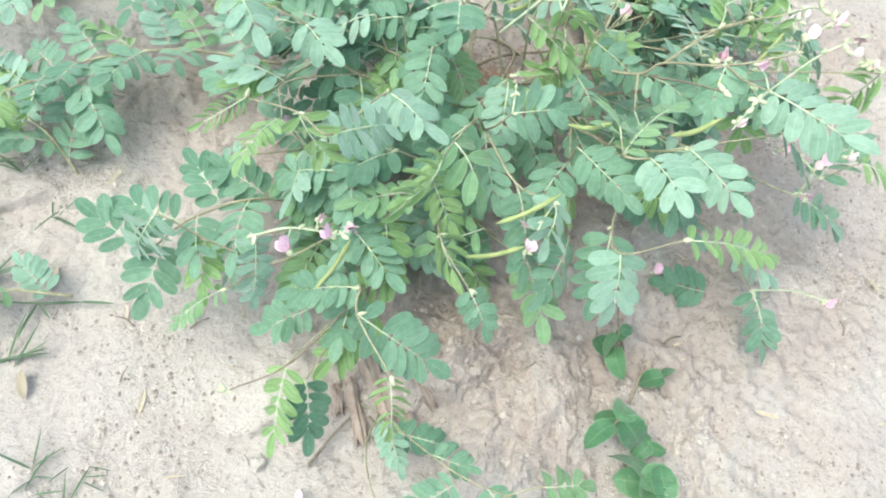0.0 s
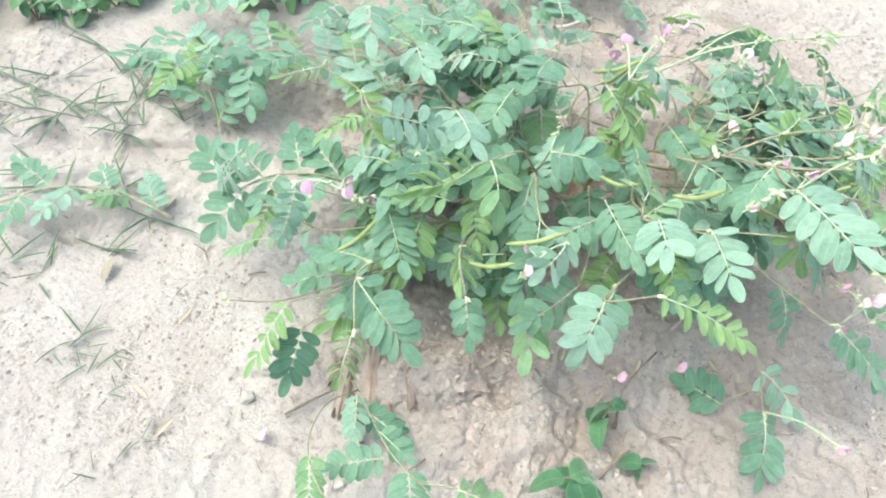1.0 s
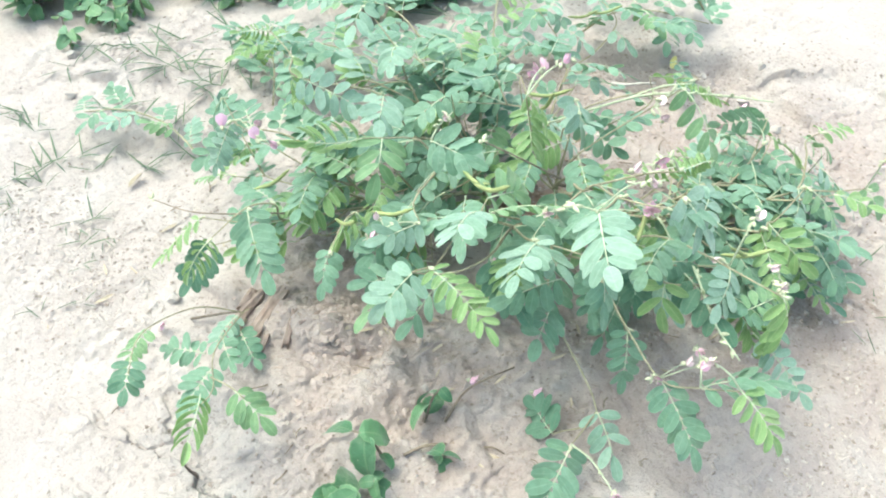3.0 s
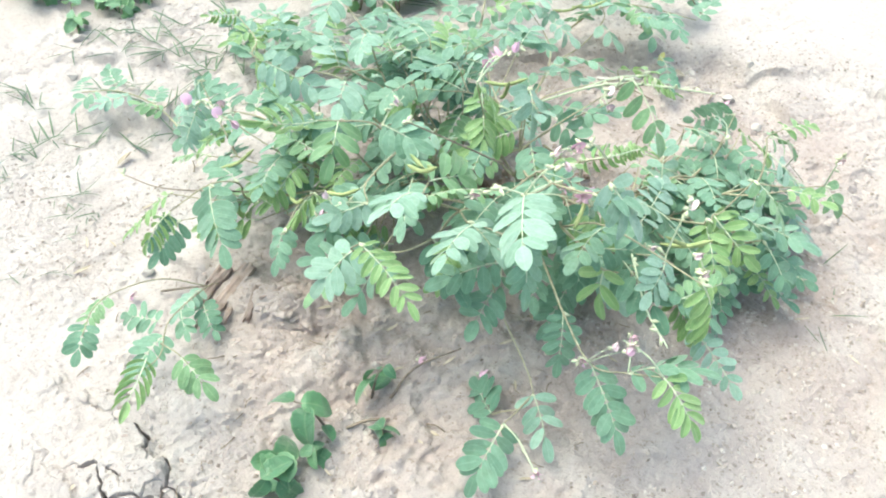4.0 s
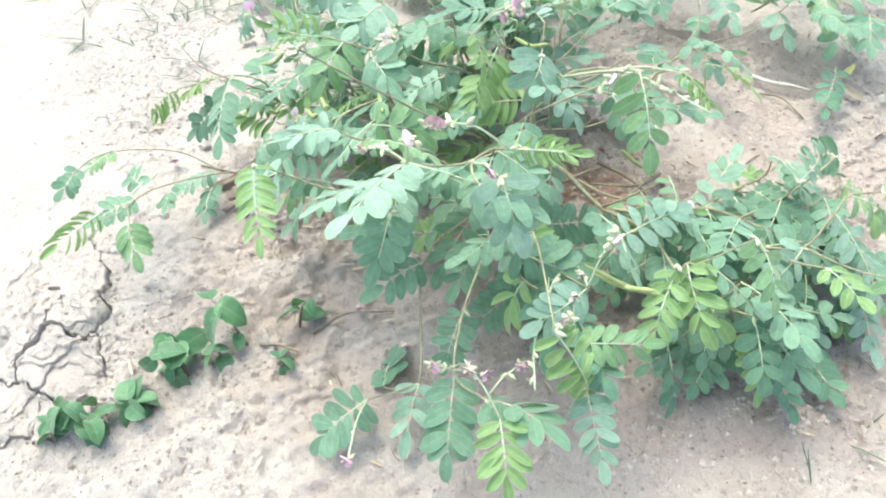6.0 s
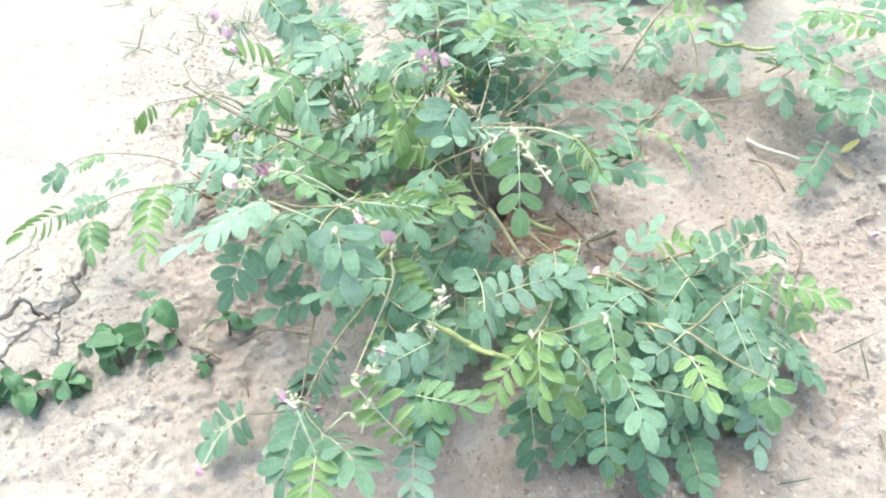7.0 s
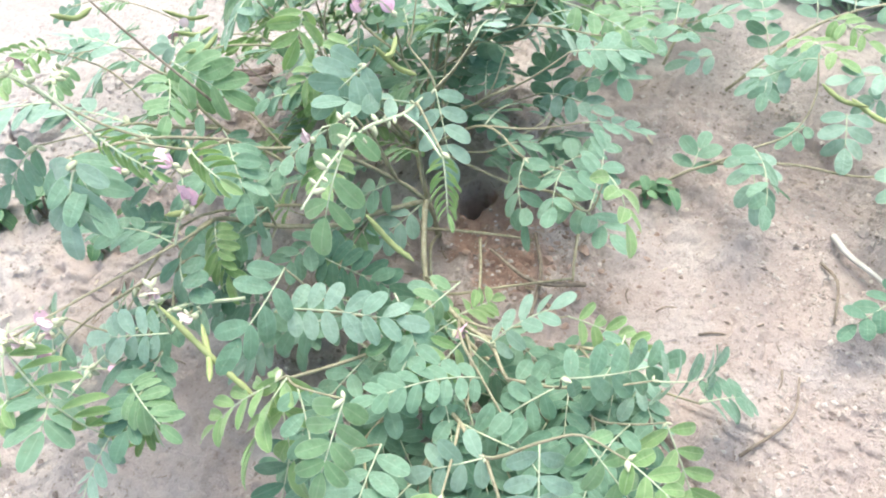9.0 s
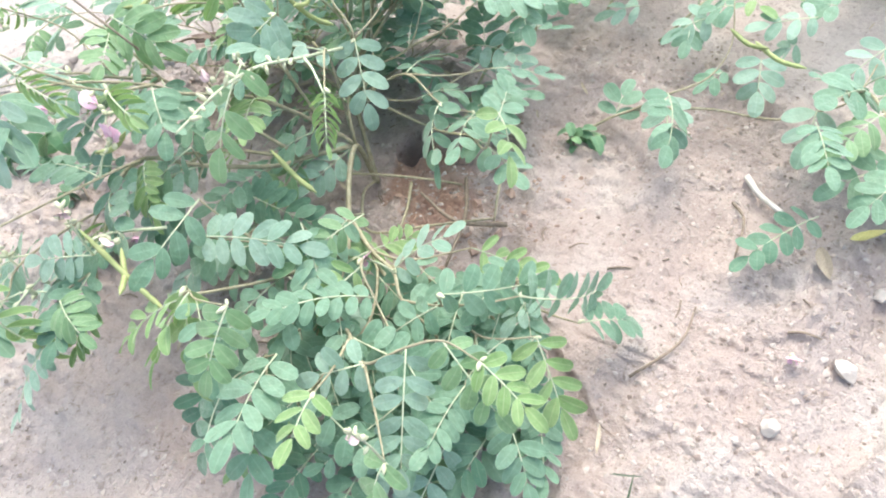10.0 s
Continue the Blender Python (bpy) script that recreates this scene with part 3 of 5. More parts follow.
frond((0.136, 0.166, 0.124), (0.170, 0.171, 0.101), (0.45, 0.45, 0.77), "green", 0.0155)
frond((0.035, -0.032, 0.139), (0.072, 0.013, 0.148), (-0.57, 0.32, 0.76), "warm", 0.0142)
frond((-0.349, 0.017, 0.067), (-0.382, -0.006, 0.022), (0.95, -0.24, -0.19), "young", 0.0100, [])
frond((-0.162, -0.065, 0.190), (-0.185, -0.086, 0.186), (0.40, -0.56, 0.73), "folded", 0.0100)
frond((-0.218, -0.093, 0.116), (-0.245, -0.101, 0.068), (-0.41, -0.83, 0.37), "mint", 0.0192)
frond((-0.163, 0.098, 0.105), (-0.164, 0.170, 0.089), (0.15, -0.17, 0.97), "warm", 0.0201)
frond((0.103, -0.008, 0.179), (0.150, -0.047, 0.184), (-0.10, -0.35, 0.93), "mint", 0.0192)
frond((-0.195, 0.032, 0.163), (-0.172, 0.000, 0.155), (0.30, -0.30, 0.90), "green", 0.0180)

# leaves that fill the inside and the lower layers
OUTLINE = [(-0.205, -0.10), (-0.11, -0.13), (-0.02, -0.085), (0.07, -0.055), (0.115, -0.02), (0.135, 0.03), (0.140, 0.11), (0.155, 0.20), (0.125, 0.262), (0.08, 0.285), (0.015, 0.275), (-0.015, 0.22), (-0.07, 0.185), (-0.14, 0.13), (-0.20, 0.06)]
FOOT = [(-0.165, -0.075), (-0.06, -0.085), (0.0, -0.03), (0.055, 0.02), (0.09, 0.07), (0.115, 0.14), (0.105, 0.225), (0.04, 0.25), (-0.01, 0.215), (-0.10, 0.12), (-0.17, 0.05)]


def inside(x, y, ring):
    odd = False
    for (ax, ay), (bx, by) in zip(ring, ring[1:] + ring[:1]):
        if (ay > y) != (by > y) and x < ax + (y - ay) * (bx - ax) / (by - ay):
            odd = not odd
    return odd


def bare(p):
    """The open pocket over the burrow and the crumbled soil beside the root, slanted to keep both in view."""
    return any(math.hypot(p.x - x - 0.76 * p.z, p.y - y - 0.58 * p.z) < r for x, y, r in ((-0.067, 0.090, 0.021), (-0.058, 0.128, 0.027), (-0.045, 0.160, 0.026)))


def fill(count, low, high, apart, ring=OUTLINE, heap=None, mix=(0.66, 0.22, 0.12), size=(0.0145, 0.0195), tilt=0.45):
    made = 0
    xs, ys = [p[0] for p in ring], [p[1] for p in ring]
    for _ in range(9000):
        x, y = rng.uniform(min(xs), max(xs)), rng.uniform(min(ys), max(ys))
        if not inside(x, y, ring):
            continue
        rim = min(1.0, math.hypot(x - ROOT.x, y - ROOT.y) / 0.22)
        z = rng.uniform(low, high) * (1.0 - 0.35 * rim * rim)
        here = Vector((x, y, z))
        if any((here - p).length < apart for p, _ in NODES):
            continue
        out = Vector((x - ROOT.x, y - ROOT.y, 0)).normalized()
        spin = rng.gauss(0, 0.8)
        way = Vector((out.x * math.cos(spin) - out.y * math.sin(spin), out.x * math.sin(spin) + out.y * math.cos(spin), rng.uniform(-0.55, 0.15))).normalized()
        tip = here + way * rng.uniform(0.042, 0.062)
        tip.z = max(tip.z, 0.022)
        if tip.y - 0.5 * tip.x > 0.248:
            continue
        if bare(here) or bare(tip) or bare((here + tip) / 2) or hiding((here + tip) / 2) or hiding(here):
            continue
        normal = Vector((rng.gauss(0, 0.28), rng.gauss(0, 0.28), 1)) + out * tilt
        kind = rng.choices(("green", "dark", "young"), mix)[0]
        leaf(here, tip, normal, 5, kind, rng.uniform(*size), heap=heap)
        made += 1
        if made == count:
            break


def joined(name, heap, label, owner, smooth=True):
    """Many small meshes, each with its place and material, as one mesh."""
    mats, verts, faces, slots, flat = [], [], [], [], []
    for me, m, mat in heap:
        if mat not in mats:
            mats.append(mat)
        start = len(verts)
        verts += [tuple(m @ v.co) for v in me.vertices]
        uv = me.uv_layers[0].data if me.uv_layers else None
        for poly in me.polygons:
            faces.append([start + v for v in poly.vertices])
            slots.append(mats.index(mat))
            flat += [tuple(uv[k].uv) if uv else (0.2, 0.2) for k in poly.loop_indices]
    me = mesh_of(name, verts, faces, smooth)
    for mat in mats:
        me.materials.append(mat)
    me.polygons.foreach_set("material_index", slots)
    layer = me.uv_layers.new(name="blade")
    layer.data.foreach_set("uv", [c for pair in flat for c in pair])
    ob = new(name, me)
    ob.parent = owner
    return tagged(ob, label, kind="stuff")


INNER = []
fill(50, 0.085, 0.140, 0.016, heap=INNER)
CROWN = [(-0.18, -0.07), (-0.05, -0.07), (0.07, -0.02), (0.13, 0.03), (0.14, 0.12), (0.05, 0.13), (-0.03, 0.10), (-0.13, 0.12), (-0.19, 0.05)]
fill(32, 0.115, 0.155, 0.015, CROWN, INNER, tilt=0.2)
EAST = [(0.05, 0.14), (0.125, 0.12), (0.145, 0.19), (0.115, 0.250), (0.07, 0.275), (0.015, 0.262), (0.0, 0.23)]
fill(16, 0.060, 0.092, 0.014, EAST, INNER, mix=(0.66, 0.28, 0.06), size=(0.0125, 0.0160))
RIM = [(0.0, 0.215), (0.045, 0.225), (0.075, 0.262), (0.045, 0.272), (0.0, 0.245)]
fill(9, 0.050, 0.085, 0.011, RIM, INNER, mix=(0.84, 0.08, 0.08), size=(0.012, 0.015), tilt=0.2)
RISE = [(0.12, -0.01), (0.17, 0.01), (0.185, 0.07), (0.14, 0.08)]
fill(4, 0.120, 0.150, 0.014, RISE, INNER, size=(0.012, 0.015))
WEST = [(-0.19, 0.04), (-0.08, 0.03), (-0.06, 0.09), (-0.10, 0.14), (-0.17, 0.14)]
fill(20, 0.100, 0.150, 0.016, WEST, INNER, mix=(0.86, 0.04, 0.10), size=(0.0165, 0.020), tilt=-0.15)
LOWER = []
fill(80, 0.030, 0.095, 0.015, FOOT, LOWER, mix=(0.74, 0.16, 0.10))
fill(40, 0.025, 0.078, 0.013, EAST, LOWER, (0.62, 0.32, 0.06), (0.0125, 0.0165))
NECK = [(-0.17, 0.03), (-0.07, 0.02), (-0.05, 0.075), (-0.085, 0.125), (-0.16, 0.13)]
fill(5, 0.050, 0.095, 0.020, NECK, LOWER, (0.86, 0.04, 0.10), (0.016, 0.020), -0.15)
joined("inner_leaves", INNER, "blue-green leaves of the middle layer", bush)
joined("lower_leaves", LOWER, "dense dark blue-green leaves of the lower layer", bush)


def stems(owner, origin, nodes, thick=0.0007, sides=6):
    """Grow stems from the root through the feet of all leaves, each joining the nearest stem that is closer to the root."""
    points = [origin + Vector((0, 0, -0.004))] + [p for p, _ in nodes]
    order = sorted(range(1, len(points)), key=lambda k: (points[k] - origin).length)
    parent, reach, done = {0: None}, {0: 0.0}, [0]
    for k in order:
        def cost(q):
            step = points[k] - points[q]
            bent = 0.0
            if q and parent[q] is not None:
                bent = 1 - step.normalized().dot((points[q] - points[parent[q]]).normalized())
            return step.length + 0.30 * reach[q] + 0.030 * bent + (0.045 if q == 0 else 0) + 0.9 * max(0.0, -step.z - 0.012)

        best = min(done, key=cost)
        parent[k], reach[k] = best, reach[best] + (points[k] - points[best]).length
        done.append(k)
    load = dict.fromkeys(done, 1)
    for k in reversed(done[1:]):
        load[parent[k]] += load[k]
    children = {k: sorted((c for c in done[1:] if parent[c] == k), key=lambda c: -load[c]) for k in done}
    starts = [(0, c) for c in children[0]]
    while starts:
        a, b = starts.pop()
        chain = [a, b]
        while children[chain[-1]]:
            here = chain[-1]
            starts += [(here, c) for c in children[here][1:]]
            chain.append(children[here][0])
        pts = [points[k].copy() for k in chain]
        if len(pts) == 2:
            mid = (pts[0] + pts[1]) / 2
            mid.z += 0.12 * (pts[1] - pts[0]).length * (1 if a == 0 else -0.5)
            pts.insert(1, mid)
        line = curve_through(pts, 5)
        for p in line:
            p.z = max(p.z, 0.004)
        first, last = thick + 0.00015 * math.sqrt(load[b]), thick * 0.6
        part("stem", tube("stem", [p - origin for p in line], min(first, 0.0019), last, sides), STEM, owner)


stems(bush, ROOT, NODES)


# -- flowers and pods --
def petal_mesh(name, mat, width, cup, bend):
    return blade_mesh(name, mat, width, 1.35, cup, bend, 0.0, 0.05, rows=5)


BANNER = [petal_mesh("banner_petal", mat, 1.05, 0.35, -0.35) for mat in (PINK, PALE)]
WING = [petal_mesh("wing_petal", mat, 0.62, 0.6, 0.3) for mat in (PINK, PALE)]
KEEL = petal_mesh("keel_petal", PALE, 0.5, 0.9, -0.5)


def bead(name, length, width, rows=5, sides=6):
    length, width = 0.75 * length, 0.75 * width
    line = [Vector((0, length * k / rows, 0)) for k in range(rows + 1)]
    radii = [max(width * 0.12, width * math.sin(math.pi * (0.12 + 0.8 * k / rows))) for k in range(rows + 1)]
    return mesh_of(name, *tube_parts(line, radii, sides))


CALYX, BUDS = bead("flower", 0.0053, 0.0021), [bead("bud", 0.0055 * s, 0.0013 * s) for s in (0.7, 1.0, 1.3)]


def flower(at, ahead, tint=0, size=0.0085, owner=None, origin=None):
    owner, origin = owner or bush, ROOT if origin is None else origin
    ahead = Vector(ahead).normalized()
    ob = part("flower", CALYX, BUD, owner, ("pink pea-like flower", "pale pink faded flower")[tint])
    ob.matrix_basis = Matrix.LocRotScale(Vector(at) - origin - ahead * 0.004, frame_of(ahead, (0.1, 0.1, 1)).to_quaternion(), None)
    up = Vector((0, 0.15, 1))
    for name, me, way, face, s in (
        ("banner_petal", BANNER[tint], Vector((0, 0.75, 0.75)), Vector((0, 0.8, -0.7)), 1.0),
        ("wing_petal", WING[tint], Vector((-0.42, 0.9, 0.12)), Vector((-0.9, 0, 0.35)), 0.9),
        ("wing_petal", WING[tint], Vector((0.42, 0.9, 0.12)), Vector((0.9, 0, 0.35)), 0.9),
        ("keel_petal", KEEL, Vector((0, 1, -0.15)), up, 0.8),
    ):
        p = part(name, me, None, ob)
        p.matrix_basis = Matrix.LocRotScale(Vector((0, 0.003, 0)), frame_of(way, face).to_quaternion(), Vector((1, 1, 1)) * size * s * rng.uniform(0.9, 1.15))
    return ob


def nearest_node(at):
    low = [p for p, _ in NODES if p.z < at.z + 0.02] or [p for p, _ in NODES]
    return min(low, key=lambda p: (p - at).length + 0.3 * abs(p.z - at.z))


def raceme(flowers, buds=5):
    """A flower stalk from the nearest stem with its flowers, given as place and tint, and a row of buds."""
    top = Vector(flowers[0][0])
    foot = nearest_node(top)
    out = (top - foot)
    mid = (foot + top) / 2 + Vector((0, 0, 0.18 * out.length))
    line = curve_through([foot, mid, top + out.normalized() * 0.006], 6)
    part("flower_stalk", tube("flower_stalk", [p - ROOT for p in line], 0.0007, 0.0004, 5), STALK, bush)
    for at, tint in flowers:
        at = Vector(at)
        side = Vector((rng.gauss(0, 1), rng.gauss(0, 1), rng.uniform(0, 0.8))) + (at - ROOT).normalized() * 1.4
        flower(at, side, tint, (0.0084, 0.0064)[tint])
        near = min(line, key=lambda p: (p - at).length)
        if (near - at).length > 0.004:
            part("flower_stalk", tube("flower_stalk", [near - ROOT, (near + at) / 2 - ROOT + Vector((0, 0, 0.002)), at - ROOT - side.normalized() * 0.003], 0.0005, 0.0003, 4), STALK, bush)
    for _ in range(buds):
        p = line[rng.randint(len(line) // 2, len(line) - 1)]
        ob = part("bud", rng.choice(BUDS), BUD, bush)
        way = Vector((rng.gauss(0, 1), rng.gauss(0, 1), rng.gauss(0.3, 0.6)))
        ob.matrix_basis = Matrix.LocRotScale(p - ROOT, frame_of(way, (0.2, 0.1, 1)).to_quaternion(), None)


raceme([((-0.116, -0.110, 0.146), 0), ((-0.134, -0.125, 0.153), 0), ((-0.122, -0.104, 0.150), 1), ((-0.108, -0.100, 0.140), 0)], 8)
raceme([((-0.012, -0.087, 0.116), 0), ((-0.016, -0.078, 0.126), 1)], 7)
raceme([((-0.026, 0.061, 0.168), 0)], 3)
raceme([((0.048, 0.107, 0.168), 1), ((0.060, 0.098, 0.166), 1)], 8)
raceme([((0.001, 0.065, 0.193), 0)], 3)
raceme([((0.165, -0.007, 0.089), 0), ((0.172, 0.010, 0.098), 1), ((0.178, 0.016, 0.096), 0)], 6)
raceme([((0.163, 0.038, 0.076), 0)], 3)
raceme([((0.188, 0.053, 0.147), 1), ((0.176, 0.060, 0.150), 1)], 10)
raceme([((0.122, 0.008, 0.214), 0), ((0.112, 0.004, 0.208), 1)], 8)
raceme([((0.031, -0.015, 0.080), 0)], 2)
raceme([((0.059, 0.162, 0.064), 0)], 2)
raceme([((0.135, 0.075, 0.112), 1)], 5)
raceme([((0.090, 0.036, 0.150), 0), ((0.098, 0.050, 0.142), 0)], 6)
raceme([((0.086, -0.030, 0.176), 1), ((0.110, 0.030, 0.160), 0)], 8)
raceme([((0.150, 0.246, 0.110), 1)], 8)
raceme([((-0.030, -0.010, 0.165), 1)], 8)
raceme([((0.146, 0.086, 0.150), 1)], 8)
raceme([((-0.022, 0.067, 0.176), 0), ((-0.034, 0.074, 0.166), 0)], 4)
raceme([((0.098, 0.051, 0.138), 0)], 4)
raceme([((0.192, -0.062, 0.052), 0)], 2)
raceme([((0.131, -0.003, 0.215), 1)], 6)
raceme([((-0.176, 0.020, 0.060), 0)], 2)
raceme([((0.184, 0.009, 0.113), 1)], 5)

# pale young buds in the axils of the outer leaves
for foot, way in rng.sample(NODES[:90], 64):
    for _ in range(2):
        ob = part("bud", rng.choice(BUDS), BUD, bush)
        ob.matrix_basis = Matrix.LocRotScale(foot - ROOT, frame_of(way + Vector((rng.gauss(0, 0.7), rng.gauss(0, 0.7), 0.5)), (0.2, 0.1, 1)).to_quaternion(), None)


def leaning_shoot(points, count):
    """A stout pale shoot tip set with buds."""
    line = curve_through(points, 7)
    part("stem", tube("stem", [p - ROOT for p in line], 0.0010, 0.0005, 6), STALK, bush)
    for k in range(count):
        p = line[len(line) // 3 + k * (2 * len(line) // 3 - 1) // count]
        ob = part("bud", rng.choice(BUDS), BUD, bush)
        ob.matrix_basis = Matrix.LocRotScale(p - ROOT, frame_of((rng.gauss(0.4, 0.8), rng.gauss(0, 1), rng.gauss(0.2, 0.6)), (0.2, 0.1, 1)).to_quaternion(), None)


leaning_shoot([(-0.039, 0.081, 0.110), (0.015, 0.113, 0.151), (0.046, 0.120, 0.170), (0.074, 0.128, 0.180), (0.106, 0.140, 0.187)], 18)
part("stem", tube("stem", [p - ROOT for p in curve_through([(0.015, 0.113, 0.151), (0.028, 0.134, 0.160), (0.040, 0.152, 0.161)], 4)], 0.0007, 0.0005, 6), STALK, bush)
leaning_shoot([(0.110, 0.080, 0.100), (0.135, 0.060, 0.108), (0.163, 0.045, 0.100), (0.188, 0.040, 0.092)], 14)


def pod(a, b, sag=0.004):
    a, b = Vector(a) - ROOT, Vector(b) - ROOT
    mid = (a + b) / 2 + Vector((0, 0, -sag))
    line = curve_through([a, mid, b], 6)
    n = len(line) - 1
    radii = [0.0014 * min(1.0, 0.25 + 5 * min(k, n - k) / n) * (1 + 0.10 * math.sin(2.6 * k)) for k in range(n + 1)]
    return part("pod", mesh_of("pod", *tube_parts(line, radii, 8)), POD, bush, "yellow-green slender seed pod")


for a, b in (
    ((0.002, -0.022, 0.148), (0.026, -0.020, 0.152)),
    ((-0.127, -0.117, 0.095), (-0.110, -0.093, 0.113)),
    ((-0.046, -0.094, 0.112), (-0.016, -0.095, 0.133)),
    ((-0.016, 0.074, 0.157), (-0.036, 0.082, 0.128)),
    ((0.135, 0.082, 0.112), (0.155, 0.109, 0.116)),
    ((-0.040, 0.069, 0.146), (-0.010, 0.086, 0.158)),
    ((0.047, -0.050, 0.183), (0.070, -0.044, 0.194)),
    ((0.143, 0.074, 0.130), (0.146, 0.120, 0.097)),
    ((0.104, 0.034, 0.128), (0.092, 0.056, 0.142)),
    ((0.056, 0.116, 0.124), (0.056, 0.140, 0.104)),
    ((-0.031, -0.074, 0.118), (0.002, -0.062, 0.138)),
    ((-0.185, 0.262, 0.078), (-0.170, 0.290, 0.082)),
    ((-0.176, 0.280, 0.080), (-0.160, 0.314, 0.083)),
):
    pod(a, b)

# bare and half-bare side shoots that reach out over the sand
for line in (
    [(-0.160, -0.182, 0.098), (-0.131, -0.160, 0.093), (-0.100, -0.108, 0.085)],
    [(0.058, -0.054, 0.222), (0.056, -0.020, 0.190), (0.048, 0.020, 0.150)],
):
    part("stem", tube("stem", [p - ROOT for p in curve_through(line, 6)], 0.0004, 0.0007, 5), TWIG, bush)
    end = Vector(line[0])
    for _ in range(4):
        ob = part("bud", rng.choice(BUDS), BUD, bush)
        ob.matrix_basis = Matrix.LocRotScale(end - ROOT, frame_of((rng.gauss(0, 1), rng.gauss(0, 1), 0.3), (0.1, 0.2, 1)).to_quaternion(), None)


# pale runners of the root across the crumbled soil
for line in (
    [(-0.030, 0.085, 0.006), (-0.006, 0.096, 0.020), (0.014, 0.116, 0.014), (-0.008, 0.150, 0.016), (-0.035, 0.178, 0.010)],
    [(-0.008, 0.066, 0.024), (-0.025, 0.099, 0.022), (-0.042, 0.125, 0.014), (-0.055, 0.140, 0.004)],
    [(-0.032, 0.116, 0.016), (-0.010, 0.130, 0.020), (0.016, 0.146, 0.034)],
    [(-0.074, 0.165, 0.020), (-0.052, 0.172, 0.014), (-0.035, 0.179, 0.008)],
):
    part("stem", tube("stem", [p - ROOT for p in curve_through(line, 6)], 0.0011, 0.0008, 6), STEM, bush)


# -- neighbouring shoots of the same kind, lying along the ground --
def trailing_shoot(line, count, label, low=1.0, high=1.0):
    origin = Vector((line[0][0], line[0][1], floor_z(line[0][0], line[0][1])))
    ob = thing("trailing_shoot", origin, label, "plant", "trailing shoots")
    pts = curve_through(line, 8)
    part("stem", tube("stem", [p - origin for p in pts], 0.0012, 0.0006, 6), STEM, ob)
    side = 1
    for k in range(count):
        at = pts[int((len(pts) - 1) * (0.12 + 0.88 * k / max(count - 1, 1)))]
        nxt = pts[min(int((len(pts) - 1) * (0.12 + 0.88 * k / max(count - 1, 1))) + 1, len(pts) - 1)]
        run = (nxt - at) if (nxt - at).length > 1e-6 else pts[-1] - pts[-2]
        run.normalize()
        across = run.cross(Vector((0, 0, 1))) * side
        side = -side
        way = (across * rng.uniform(0.6, 1.1) + run * rng.uniform(0.2, 0.8) + Vector((0, 0, rng.uniform(-0.1, 0.45)))).normalized()
        tip = at + way * rng.uniform(0.042, 0.058) * high
        tip.z = max(tip.z, floor_z(tip.x, tip.y) + 0.012)
        leaf(at, tip, (rng.gauss(0, 0.2), rng.gauss(0, 0.2), 1), rng.randint(3, 6), rng.choices(("green", "dark", "young"), (0.72, 0.2, 0.08))[0], 0.019 * high * low, ob, origin, [])
    return ob


LYING = "leafy blue-green shoot trailing over pale sand"
trailing_shoot([(-0.205, 0.110, 0.02), (-0.27, 0.085, 0.05), (-0.33, 0.06, 0.055), (-0.385, 0.03, 0.045)], 14, LYING)
trailing_shoot([(-0.240, 0.150, 0.02), (-0.32, 0.150, 0.06), (-0.40, 0.13, 0.06), (-0.45, 0.10, 0.05)], 15, LYING)
trailing_shoot([(-0.230, 0.200, 0.02), (-0.27, 0.24, 0.06), (-0.31, 0.29, 0.07), (-0.36, 0.33, 0.06)], 13, LYING)
trailing_shoot([(-0.110, 0.110, 0.020), (-0.150, 0.125, 0.062), (-0.195, 0.140, 0.070), (-0.245, 0.170, 0.060)], 11, LYING)
trailing_shoot([(-0.230, 0.330, 0.012), (-0.195, 0.345, 0.05), (-0.160, 0.365, 0.06), (-0.115, 0.405, 0.05)], 8, LYING, 1.1)
trailing_shoot([(-0.150, 0.470, 0.012), (-0.180, 0.450, 0.05), (-0.220, 0.425, 0.06), (-0.27, 0.38, 0.05)], 11, LYING)
trailing_shoot([(-0.300, -0.105, 0.010), (-0.345, -0.115, 0.026), (-0.385, -0.140, 0.032), (-0.410, -0.172, 0.030)], 7, LYING, 0.9, 0.8)


